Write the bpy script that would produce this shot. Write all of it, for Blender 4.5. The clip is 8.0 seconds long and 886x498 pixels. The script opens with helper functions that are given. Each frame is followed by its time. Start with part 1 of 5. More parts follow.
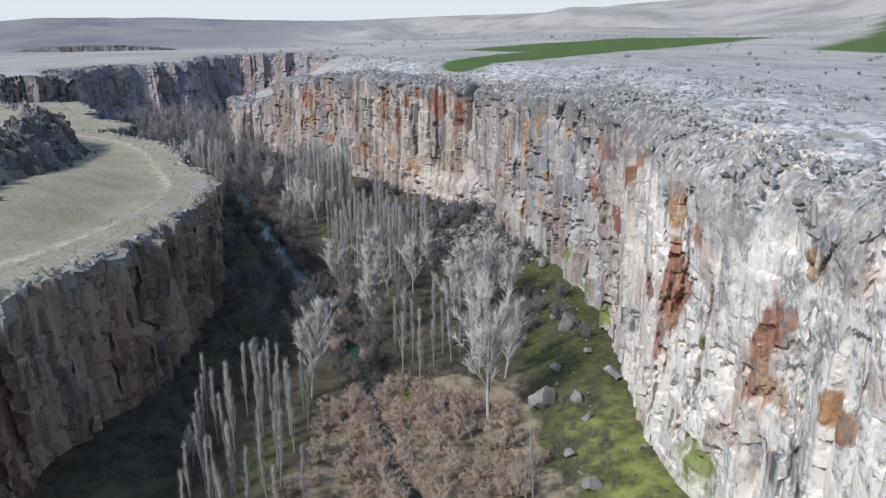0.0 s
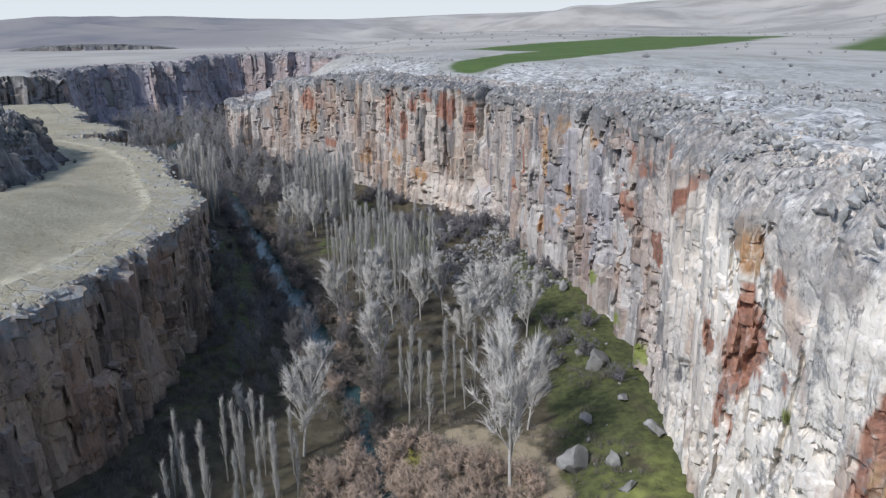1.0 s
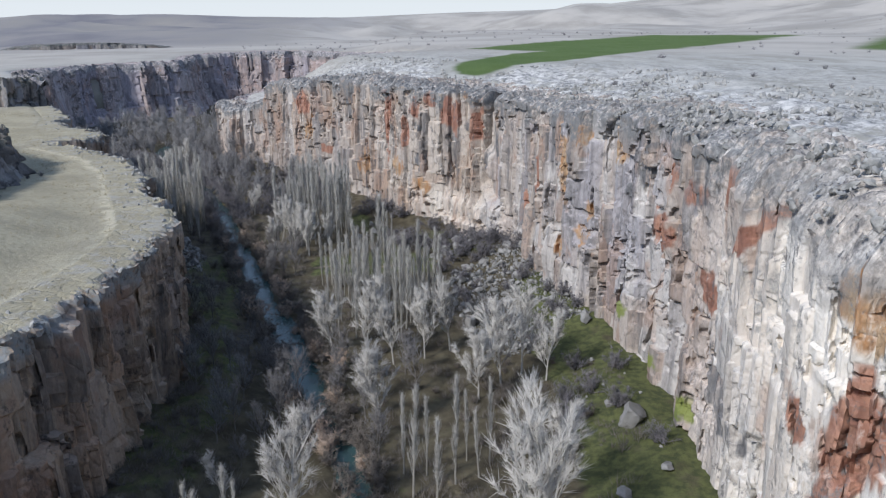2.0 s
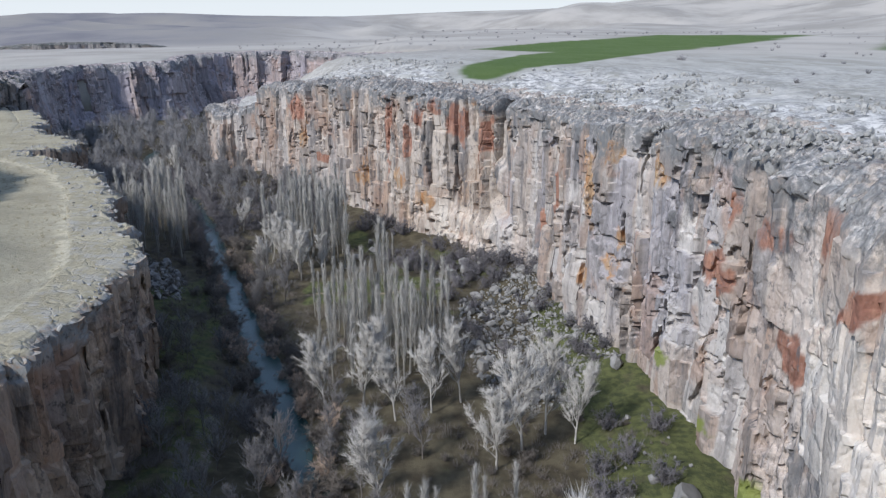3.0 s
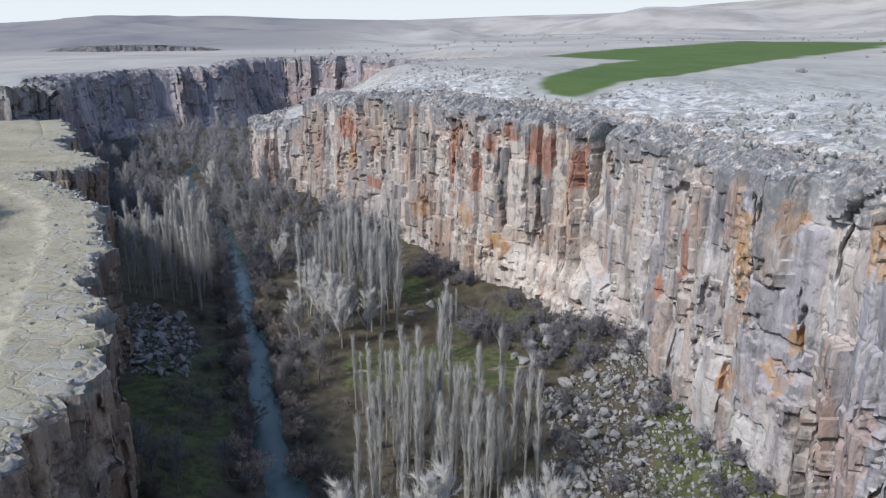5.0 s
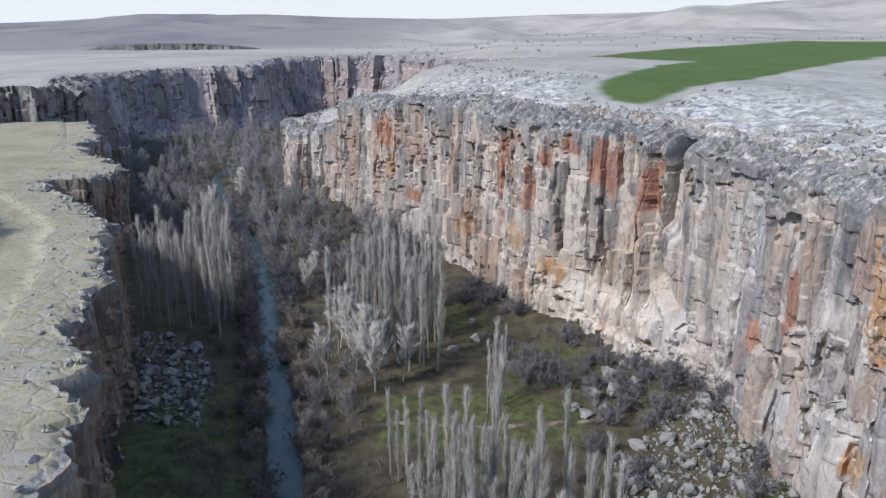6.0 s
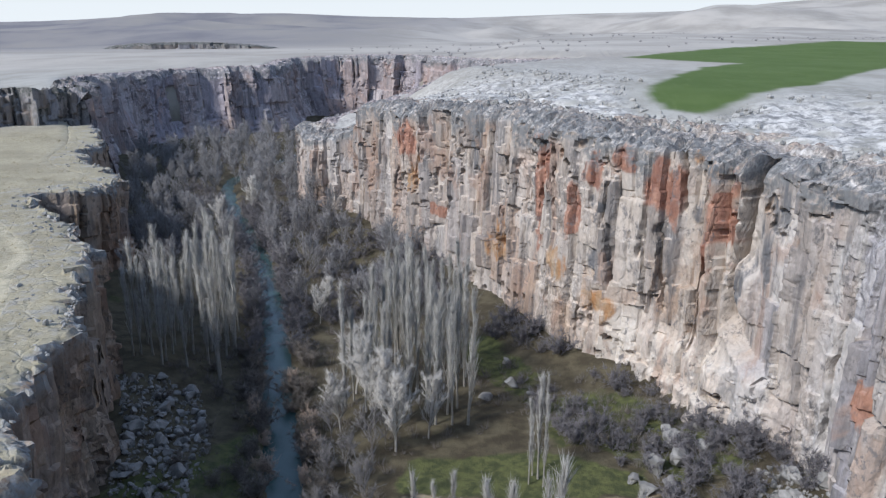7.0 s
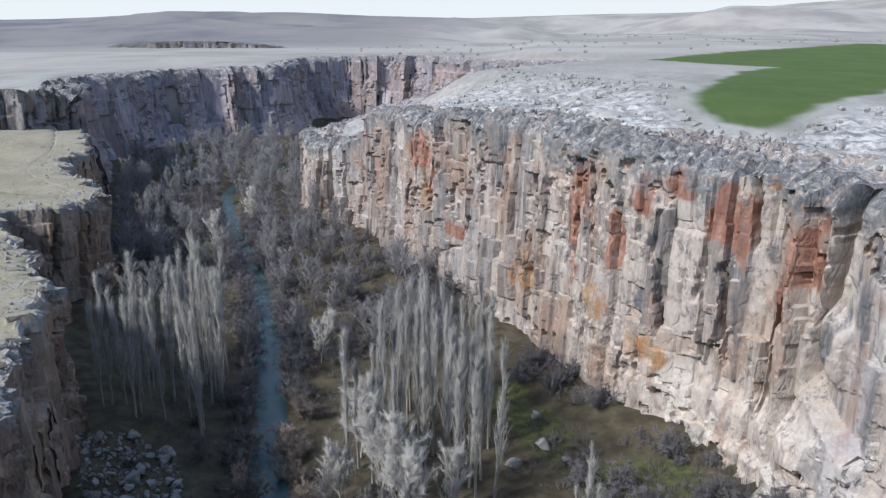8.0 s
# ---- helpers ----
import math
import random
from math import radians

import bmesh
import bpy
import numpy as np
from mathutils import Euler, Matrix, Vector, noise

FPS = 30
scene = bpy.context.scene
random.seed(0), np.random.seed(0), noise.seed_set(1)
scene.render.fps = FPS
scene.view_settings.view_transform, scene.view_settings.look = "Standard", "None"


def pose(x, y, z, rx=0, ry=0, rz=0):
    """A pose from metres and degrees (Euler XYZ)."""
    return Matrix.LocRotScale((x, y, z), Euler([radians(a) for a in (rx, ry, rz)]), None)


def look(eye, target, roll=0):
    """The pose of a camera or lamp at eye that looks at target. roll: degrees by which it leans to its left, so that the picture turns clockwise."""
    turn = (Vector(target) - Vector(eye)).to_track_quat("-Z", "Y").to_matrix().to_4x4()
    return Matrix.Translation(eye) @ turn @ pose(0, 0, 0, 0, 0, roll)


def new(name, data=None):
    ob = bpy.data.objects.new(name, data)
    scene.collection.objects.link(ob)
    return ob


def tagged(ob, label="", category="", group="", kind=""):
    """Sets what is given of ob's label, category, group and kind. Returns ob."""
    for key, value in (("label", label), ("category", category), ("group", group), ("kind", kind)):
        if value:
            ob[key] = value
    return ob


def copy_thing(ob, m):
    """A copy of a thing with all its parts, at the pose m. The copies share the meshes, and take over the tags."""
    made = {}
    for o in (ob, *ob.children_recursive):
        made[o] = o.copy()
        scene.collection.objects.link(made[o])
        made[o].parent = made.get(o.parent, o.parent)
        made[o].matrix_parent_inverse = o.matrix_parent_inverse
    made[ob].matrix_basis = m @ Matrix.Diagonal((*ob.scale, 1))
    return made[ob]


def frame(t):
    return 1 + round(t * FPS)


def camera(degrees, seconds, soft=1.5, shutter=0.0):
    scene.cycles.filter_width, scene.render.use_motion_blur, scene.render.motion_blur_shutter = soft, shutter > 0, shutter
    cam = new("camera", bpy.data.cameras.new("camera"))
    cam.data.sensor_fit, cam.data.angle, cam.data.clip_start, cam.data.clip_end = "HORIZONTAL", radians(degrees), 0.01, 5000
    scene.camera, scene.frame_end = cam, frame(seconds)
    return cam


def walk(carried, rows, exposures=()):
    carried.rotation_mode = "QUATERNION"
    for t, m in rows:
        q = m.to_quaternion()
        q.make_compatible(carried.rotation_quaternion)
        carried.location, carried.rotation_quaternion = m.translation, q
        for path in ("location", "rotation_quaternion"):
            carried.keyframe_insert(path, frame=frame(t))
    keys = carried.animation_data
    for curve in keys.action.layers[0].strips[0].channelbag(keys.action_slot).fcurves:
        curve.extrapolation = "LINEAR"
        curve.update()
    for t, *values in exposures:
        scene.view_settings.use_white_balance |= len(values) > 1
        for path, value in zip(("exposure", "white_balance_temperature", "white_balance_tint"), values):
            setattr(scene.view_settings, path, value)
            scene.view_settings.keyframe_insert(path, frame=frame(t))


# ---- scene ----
# ---- camera and its flight ----
cam = camera(61.4, 8.0, soft=1.3)
PATH = [
    (0, (1.014, 0.025, 74.626), (1.004, 1.945, 74.065), -0.3),
    (0.5, (0.173, 11.425, 74.585), (0.152, 13.344, 74.023), -0.3),
    (1, (-0.755, 23.057, 74.548), (-0.777, 24.976, 73.984), -0.3),
    (1.5, (-1.706, 35.07, 74.58), (-1.728, 36.988, 74.014), -0.3),
    (3, (-5.049, 73.104, 75.042), (-5.07, 75.021, 74.472), -0.2),
    (3.5, (-6.355, 85.907, 75.145), (-6.38, 87.825, 74.578), -0.2),
    (4, (-7.928, 98.666, 75.22), (-7.975, 100.584, 74.656), 0.0),
    (4.5, (-9.93, 111.36, 75.24), (-10.032, 113.277, 74.679), 0.1),
    (6, (-17.502, 148.054, 74.999), (-17.756, 149.956, 74.436), 0.2),
    (6.5, (-20.532, 160.291, 74.912), (-20.814, 162.189, 74.347), 0.3),
    (7, (-23.671, 172.24, 74.821), (-23.973, 174.135, 74.256), 0.3),
    (7.5, (-27.081, 184.566, 74.754), (-27.405, 186.457, 74.189), 0.5),
    (8, (-30.204, 196.53, 74.68), (-30.526, 198.421, 74.115), 0.6),
]
EXPOSURES = [(0, 0.62), (1.5, 0.65), (3, 0.73), (4.5, 0.76), (8, 0.79)]
walk(cam, [(t, look(eye, target, roll)) for t, eye, target, roll in PATH], EXPOSURES)

# ---- daylight: thin high cloud, sun behind and to the left ----
SUN_WAY = Vector((0.7, 0.71, 0)).normalized() * math.cos(radians(39)) + Vector((0, 0, -math.sin(radians(39))))
world = bpy.data.worlds.new("sky")
scene.world = world
world.use_nodes = True
wn = world.node_tree.nodes
sky = wn.new("ShaderNodeTexSky")
sky.sky_type = "NISHITA"
sky.sun_disc = False
sky.sun_elevation = radians(39)
sky.sun_rotation = math.atan2(-SUN_WAY.x, -SUN_WAY.y)
sky.air_density, sky.dust_density, sky.ozone_density = 1.0, 0.6, 2.0
wn["Background"].inputs["Strength"].default_value = 0.095
haze = wn.new("ShaderNodeMix")
haze.data_type, haze.blend_type = "RGBA", "MULTIPLY"
haze.inputs[0].default_value, haze.inputs[7].default_value = 1.0, (0.91, 1.0, 1.13, 1)
veil = wn.new("ShaderNodeMix")
veil.data_type = "RGBA"
veil.inputs[0].default_value, veil.inputs[7].default_value = 0.6, (2.6, 3.15, 4.1, 1)
world.node_tree.links.new(sky.outputs["Color"], veil.inputs[6])
# the pale haze low over the horizon, all round
where = wn.new("ShaderNodeTexCoord")
split = wn.new("ShaderNodeSeparateXYZ")
low_sky = wn.new("ShaderNodeMapRange")
low_sky.interpolation_type = "SMOOTHSTEP"
low_sky.inputs["From Min"].default_value, low_sky.inputs["From Max"].default_value = 0.0, 0.22
low_sky.inputs["To Min"].default_value, low_sky.inputs["To Max"].default_value = 1.0, 0.0
mist = wn.new("ShaderNodeMix")
mist.data_type = "RGBA"
mist.inputs[7].default_value = (5.6, 5.5, 5.2, 1)
world.node_tree.links.new(where.outputs["Generated"], split.inputs[0])
world.node_tree.links.new(split.outputs["Z"], low_sky.inputs["Value"])
world.node_tree.links.new(low_sky.outputs["Result"], mist.inputs[0])
world.node_tree.links.new(veil.outputs[2], mist.inputs[6])
world.node_tree.links.new(mist.outputs[2], haze.inputs[6])
world.node_tree.links.new(haze.outputs[2], wn["Background"].inputs["Color"])
sun = new("sun", bpy.data.lights.new("sun", "SUN"))
sun.data.energy, sun.data.angle, sun.data.color = 2.3, radians(9), (1.0, 0.98, 0.965)
sun.matrix_world = look(-SUN_WAY * 500, (0, 0, 0))


# ---- noise, curves and mesh helpers ----
def hash01(i, j, k, seed):
    h = (i.astype(np.int64) * 0x9E3779B1) ^ (j.astype(np.int64) * 0x85EBCA77) ^ (k.astype(np.int64) * 0xC2B2AE3D) ^ (seed * 0x27D4EB2F)
    h = h & 0xFFFFFFFF
    for m in (0x85EBCA6B, 0xC2B2AE35, 0x2C1B3C6D):
        h = ((h ^ (h >> 15)) * m) & 0xFFFFFFFF
    return ((h ^ (h >> 16)) & 0xFFFFFF) / float(0x1000000)


def vnoise(x, y, z, seed=0):
    """Value noise, -1 to 1."""
    x, y, z = np.broadcast_arrays(np.asarray(x, float), np.asarray(y, float), np.asarray(z, float))
    i, j, k = np.floor(x), np.floor(y), np.floor(z)
    u, v, w = x - i, y - j, z - k
    u, v, w = (a * a * (3 - 2 * a) for a in (u, v, w))
    total = 0
    for a in (0, 1):
        for b in (0, 1):
            for c in (0, 1):
                total = total + hash01(i + a, j + b, k + c, seed) * (u if a else 1 - u) * (v if b else 1 - v) * (w if c else 1 - w)
    return 2 * total - 1


def fbm(x, y, z, seed=0, octaves=4):
    total, amp = 0, 0.5
    for o in range(octaves):
        total = total + amp * vnoise(x * 2 ** o, y * 2 ** o, z * 2 ** o, seed + 17 * o)
        amp *= 0.5
    return total


def cells(x, y, seed=0):
    """Cell pattern: distance to the nearest border, a random value for each cell and its random slant."""
    i, j = np.floor(x), np.floor(y)
    f1, f2, val = np.full(x.shape, 9.0), np.full(x.shape, 9.0), np.zeros(x.shape)
    tilt = np.zeros(x.shape)
    zero = np.zeros(x.shape)
    for a in (-1, 0, 1):
        for b in (-1, 0, 1):
            px = i + a + 0.1 + 0.8 * hash01(i + a, j + b, zero, seed)
            py = j + b + 0.1 + 0.8 * hash01(i + a, j + b, zero, seed + 5)
            d = np.hypot(px - x, py - y)
            r = hash01(i + a, j + b, zero, seed + 9)
            closer = d < f1
            f2 = np.where(closer, f1, np.minimum(f2, d))
            val = np.where(closer, r, val)
            lean = (x - px) * (hash01(i + a, j + b, zero, seed + 13) - 0.5) + 0.35 * (y - py) * (hash01(i + a, j + b, zero, seed + 14) - 0.5)
            tilt = np.where(closer, lean, tilt)
            f1 = np.minimum(f1, d)
    return f2 - f1, val, tilt


def smooth(a, b, x):
    t = np.clip((x - a) / (b - a), 0, 1)
    return t * t * (3 - 2 * t)


def spline(points, step):
    """Evenly spaced points on a smooth curve through the given ones."""
    p = np.array(points, float)
    p = np.vstack([2 * p[0] - p[1], p, 2 * p[-1] - p[-2]])
    out = []
    for n in range(1, len(p) - 2):
        t = np.linspace(0, 1, 24, endpoint=False)[:, None]
        a, b, c, d = p[n - 1], p[n], p[n + 1], p[n + 2]
        out.append(0.5 * (2 * b + (c - a) * t + (2 * a - 5 * b + 4 * c - d) * t ** 2 + (3 * b - a - 3 * c + d) * t ** 3))
    out = np.vstack(out + [p[-2][None]])
    s = np.r_[0, np.cumsum(np.linalg.norm(np.diff(out[:, :2], axis=0), axis=1))]
    n = max(2, int(s[-1] / step))
    q = np.linspace(0, s[-1], n)
    return np.stack([np.interp(q, s, out[:, c]) for c in range(out.shape[1])], 1), q


def to_line(x, y, line):
    """Distance to a polyline, and the value of its third column at the nearest place."""
    best, val = np.full(x.shape, 1e9), np.zeros(x.shape)
    for a, b in zip(line[:-1], line[1:]):
        dx, dy = b[0] - a[0], b[1] - a[1]
        t = np.clip(((x - a[0]) * dx + (y - a[1]) * dy) / (dx * dx + dy * dy + 1e-9), 0, 1)
        d = np.hypot(x - a[0] - t * dx, y - a[1] - t * dy)
        near = d < best
        val = np.where(near, a[2] + t * (b[2] - a[2]), val)
        best = np.minimum(best, d)
    return best, val


def inside(x, y, poly):
    hit = np.zeros(x.shape, bool)
    for a, b in zip(poly, np.roll(poly, -1, 0)):
        if a[1] != b[1]:
            hit ^= ((a[1] > y) != (b[1] > y)) & (x < (b[0] - a[0]) * (y - a[1]) / (b[1] - a[1]) + a[0])
    return hit


def raw_mesh(name, verts, faces, material=None, flat=False):
    """A mesh from arrays; faces all have the same number of corners."""
    me = bpy.data.meshes.new(name)
    verts, faces = np.asarray(verts, np.float32), np.asarray(faces, np.int32)
    n = faces.shape[1]
    me.vertices.add(len(verts))
    me.vertices.foreach_set("co", verts.ravel())
    me.loops.add(faces.size)
    me.loops.foreach_set("vertex_index", faces.ravel())
    me.polygons.add(len(faces))
    me.polygons.foreach_set("loop_start", np.arange(0, faces.size, n, dtype=np.int32))
    me.polygons.foreach_set("use_smooth", np.full(len(faces), not flat))
    me.update(calc_edges=True)
    if material:
        me.materials.append(material)
    return me


def sheet_faces(nu, nv, flip=False):
    a = (np.arange(nu - 1)[:, None] * nv + np.arange(nv - 1)).ravel()
    f = np.stack([a, a + nv, a + nv + 1, a + 1], 1)
    return f[:, ::-1] if flip else f


def layer(me, name, values):
    at = me.attributes.new(name, "FLOAT", "POINT")
    at.data.foreach_set("value", np.asarray(values, np.float32).ravel())


def part(name, me, parent, label=""):
    ob = new(name, me)
    ob.parent = parent
    return tagged(ob, label)


# ---- materials ----
def material(name, rough=0.9):
    m = bpy.data.materials.new(name)
    m.use_nodes = True
    t = m.node_tree
    b = t.nodes["Principled BSDF"]
    b.inputs["Roughness"].default_value = rough
    b.inputs["Specular IOR Level"].default_value = 0.2
    return m, t, b


def texture(t, scale, stretch=(1, 1, 1), detail=5.0, rough=0.6, warp=0.0, source="Object"):
    co = t.nodes.new("ShaderNodeTexCoord")
    mp = t.nodes.new("ShaderNodeMapping")
    mp.inputs["Scale"].default_value = stretch
    n = t.nodes.new("ShaderNodeTexNoise")
    n.inputs["Scale"].default_value, n.inputs["Detail"].default_value = scale, detail
    n.inputs["Roughness"].default_value, n.inputs["Distortion"].default_value = rough, warp
    t.links.new(co.outputs[source], mp.inputs["Vector"])
    t.links.new(mp.outputs["Vector"], n.inputs["Vector"])
    return n.outputs["Fac"]


def ramp(t, source, lo, hi):
    r = t.nodes.new("ShaderNodeMapRange")
    r.interpolation_type = "SMOOTHSTEP"
    r.inputs["From Min"].default_value, r.inputs["From Max"].default_value = lo, hi
    t.links.new(source, r.inputs["Value"])
    return r.outputs["Result"]


def times(t, a, b, how="MULTIPLY"):
    n = t.nodes.new("ShaderNodeMath")
    n.operation = how
    n.use_clamp = True
    for k, v in enumerate((a, b)):
        if isinstance(v, (int, float)):
            n.inputs[k].default_value = v
        else:
            t.links.new(v, n.inputs[k])
    return n.outputs[0]


def blend(t, fac, a, b, how="MIX"):
    n = t.nodes.new("ShaderNodeMix")
    n.data_type, n.blend_type = "RGBA", how
    for socket, v in ((n.inputs[0], fac), (n.inputs[6], a), (n.inputs[7], b)):
        if isinstance(v, tuple):
            socket.default_value = (*v, 1)
        elif isinstance(v, (int, float)):
            socket.default_value = v
        else:
            t.links.new(v, socket)
    return n.outputs[2]


def attribute(t, name):
    a = t.nodes.new("ShaderNodeAttribute")
    a.attribute_name = name
    return a.outputs["Fac"]


def bump(t, b, source, strength, distance):
    n = t.nodes.new("ShaderNodeBump")
    n.inputs["Strength"].default_value, n.inputs["Distance"].default_value = strength, distance
    t.links.new(source, n.inputs["Height"])
    if b.inputs["Normal"].is_linked:
        t.links.new(b.inputs["Normal"].links[0].from_socket, n.inputs["Normal"])
    t.links.new(n.outputs["Normal"], b.inputs["Normal"])


def fractures(t, scale):
    """Joints between upright blocks, warped."""
    co = t.nodes.new("ShaderNodeTexCoord")
    shift = t.nodes.new("ShaderNodeTexNoise")
    shift.inputs["Scale"].default_value, shift.inputs["Detail"].default_value = scale * 0.8, 3.0
    add = t.nodes.new("ShaderNodeVectorMath")
    add.operation = "MULTIPLY_ADD"
    add.inputs[1].default_value = (1.6 / scale,) * 3
    mp = t.nodes.new("ShaderNodeMapping")
    mp.inputs["Scale"].default_value = (1, 1, 0.3)
    v = t.nodes.new("ShaderNodeTexVoronoi")
    v.feature = "DISTANCE_TO_EDGE"
    v.inputs["Scale"].default_value = scale
    t.links.new(co.outputs["Object"], shift.inputs["Vector"])
    t.links.new(shift.outputs["Color"], add.inputs[0])
    t.links.new(co.outputs["Object"], add.inputs[2])
    t.links.new(add.outputs[0], mp.inputs["Vector"])
    t.links.new(mp.outputs["Vector"], v.inputs["Vector"])
    return ramp(t, v.outputs["Distance"], 0.0, 0.1)


def cliff_material(name, pale, warm, dark, rust, rusty, lichen):
    """Streaked columnar rock: water streaks only on steep faces, lichen on the cap."""
    lilac = (pale[0] * 0.66, pale[1] * 0.67, pale[2] * 0.76)
    m, t, b = material(name, 0.92)
    c = blend(t, ramp(t, times(t, times(t, texture(t, 0.05, (1, 1, 0.35), 4, 0.6), 0.7), times(t, attribute(t, "tone"), 0.4), "ADD"), 0.44, 0.66), pale, warm)
    c = blend(t, times(t, ramp(t, attribute(t, "hue"), 0.5, 0.8), times(t, 0.8, times(t, attribute(t, "beige"), 0.6), "SUBTRACT")), c, lilac)
    c = blend(t, times(t, attribute(t, "beige"), 0.6), c, (0.53, 0.445, 0.365))
    c = blend(t, times(t, attribute(t, "beige"), times(t, ramp(t, texture(t, 0.12, (1, 1, 0.35), 6, 0.6, 0.4), 0.5, 0.62), 0.55)), c, (0.46, 0.3, 0.19))
    c = blend(t, times(t, ramp(t, attribute(t, "hue"), 0.45, 0.2), 0.4), c, rust)
    # whiter stone; on the near wall part of it is sunlight put into colour
    c = blend(t, times(t, times(t, attribute(t, "white"), 0.95), times(t, 1.0, times(t, attribute(t, "cap"), 0.75), "SUBTRACT")), c, (0.86, 0.81, 0.735))
    streak = times(t, ramp(t, texture(t, 0.3, (1, 1, 0.12), 6, 0.65, 0.3), 0.46, 0.64), ramp(t, texture(t, 0.06, (1, 1, 0.5), 4, 0.6), 0.38, 0.6))
    geo = t.nodes.new("ShaderNodeNewGeometry")
    axes = t.nodes.new("ShaderNodeSeparateXYZ")
    t.links.new(geo.outputs["Normal"], axes.inputs[0])
    steep = times(t, ramp(t, axes.outputs["Z"], 0.6, 0.25), times(t, 1.0, attribute(t, "cap"), "SUBTRACT"))
    unwhite = times(t, 1.0, times(t, attribute(t, "white"), 0.65), "SUBTRACT")
    streak = times(t, times(t, streak, steep), unwhite)
    c = blend(t, streak, c, dark)
    c = blend(t, times(t, ramp(t, attribute(t, "tone"), 0.62, 0.85), times(t, unwhite, 0.5)), c, dark)
    c = blend(t, times(t, ramp(t, texture(t, 0.9, (1, 1, 0.08), 5, 0.6, 0.2), 0.52, 0.75), times(t, steep, 0.5)), c, pale)
    bars = times(t, ramp(t, texture(t, 0.17, (1, 1, 0.05), 5, 0.65), 0.5, 0.6), times(t, 1.0, attribute(t, "white"), "SUBTRACT"))
    bars = times(t, bars, steep)
    c = blend(t, times(t, bars, 0.6), c, (0.55, 0.55, 0.58), "MULTIPLY")
    red = ramp(t, texture(t, 0.1, (1, 1, 0.45), 5, 0.55, 0.6), 1.0 - rusty, 1.06 - rusty)
    c = blend(t, times(t, times(t, red, 0.55), times(t, 1.0, attribute(t, "cap"), "SUBTRACT")), c, rust)
    grain = ramp(t, texture(t, 0.35, (1, 1, 0.3), 6, 0.65), 0.35, 0.65)
    c = blend(t, times(t, attribute(t, "stain"), ramp(t, texture(t, 0.45, (1, 1, 0.5), 8, 0.7), 0.22, 0.45)), c, blend(t, grain, (0.25, 0.115, 0.08), (0.43, 0.235, 0.165)))
    # dark streaks, together with shade painted at overhangs and recesses
    c = blend(t, times(t, attribute(t, "wet_and_shade"), ramp(t, texture(t, 0.5, (1, 1, 0.12), 6, 0.65), 0.36, 0.6)), c, (0.15, 0.15, 0.157))
    c = blend(t, times(t, attribute(t, "ochre"), ramp(t, texture(t, 0.45, (1, 1, 0.4), 8, 0.7), 0.33, 0.55)), c, blend(t, grain, (0.4, 0.2, 0.085), (0.45, 0.32, 0.2)))
    blotch = ramp(t, texture(t, 0.6, (1, 1, 1), 8, 0.75), 0.33, 0.55)
    c = blend(t, times(t, times(t, blotch, attribute(t, "cap")), times(t, 1.0, times(t, attribute(t, "white"), 0.45), "SUBTRACT")), c, lichen)
    spots = times(t, ramp(t, texture(t, 0.55, (1, 1, 0.75), 8, 0.75), 0.53, 0.63), ramp(t, texture(t, 0.09, (1, 1, 0.8), 3), 0.38, 0.54))
    c = blend(t, times(t, spots, 0.85), c, dark)
    c = blend(t, times(t, times(t, attribute(t, "coarse"), 0.7), 0.22, "ADD"), c, blend(t, ramp(t, texture(t, 1.3, (1, 1, 0.6), 8, 0.75), 0.3, 0.7), (0.22, 0.22, 0.22), (0.74, 0.74, 0.74)), "OVERLAY")
    patch = times(t, ramp(t, texture(t, 0.16, (1, 1, 0.8), 8, 0.72), 0.52, 0.6), times(t, ramp(t, texture(t, 1.1, (1, 1, 0.9), 6, 0.75), 0.35, 0.6), attribute(t, "white")))
    c = blend(t, patch, c, (0.23, 0.235, 0.24))
    c = blend(t, times(t, attribute(t, "moss"), 0.9), c, (0.2, 0.24, 0.06))
    turf = blend(t, ramp(t, texture(t, 0.1, detail=8, rough=0.65), 0.35, 0.65), (0.31, 0.28, 0.205), (0.4, 0.36, 0.262))
    turf = blend(t, ramp(t, texture(t, 0.9, detail=6, rough=0.7), 0.45, 0.75), turf, (0.26, 0.235, 0.155))
    turf = blend(t, times(t, ramp(t, texture(t, 0.25, detail=8, rough=0.7), 0.48, 0.62), 0.6), turf, (0.36, 0.35, 0.33))
    c = blend(t, attribute(t, "turf"), c, turf)
    t.links.new(c, b.inputs["Base Color"])
    bump(t, b, texture(t, 0.9, (1, 1, 0.3), 8, 0.7), 0.45, 0.6)
    for scale, strength, deep in ((0.22, 0.35, 0.5), (0.6, 0.22, 0.25)):
        bump(t, b, fractures(t, scale), strength, deep)
    bump(t, b, texture(t, 5.0, (1, 1, 0.8), 5, 0.7), 0.4, 0.12)
    return m


ROCK_RIGHT = cliff_material("right_cliff_rock", (0.55, 0.52, 0.495), (0.46, 0.39, 0.335), (0.15, 0.145, 0.148), (0.36, 0.225, 0.16), 0.44, (0.19, 0.195, 0.2))
# brown rock, with the shade of the left side partly put into its colour
ROCK_LEFT = cliff_material("shaded_left_cliff_rock", (0.41, 0.33, 0.255), (0.36, 0.255, 0.175), (0.075, 0.066, 0.06), (0.28, 0.16, 0.105), 0.44, (0.25, 0.26, 0.26))
# grey far rock, tinted slightly purple to stand in for the haze
ROCK_FAR = cliff_material("hazy_far_cliff_rock", (0.5, 0.455, 0.46), (0.42, 0.35, 0.335), (0.17, 0.16, 0.175), (0.36, 0.245, 0.205), 0.45, (0.2, 0.2, 0.205))
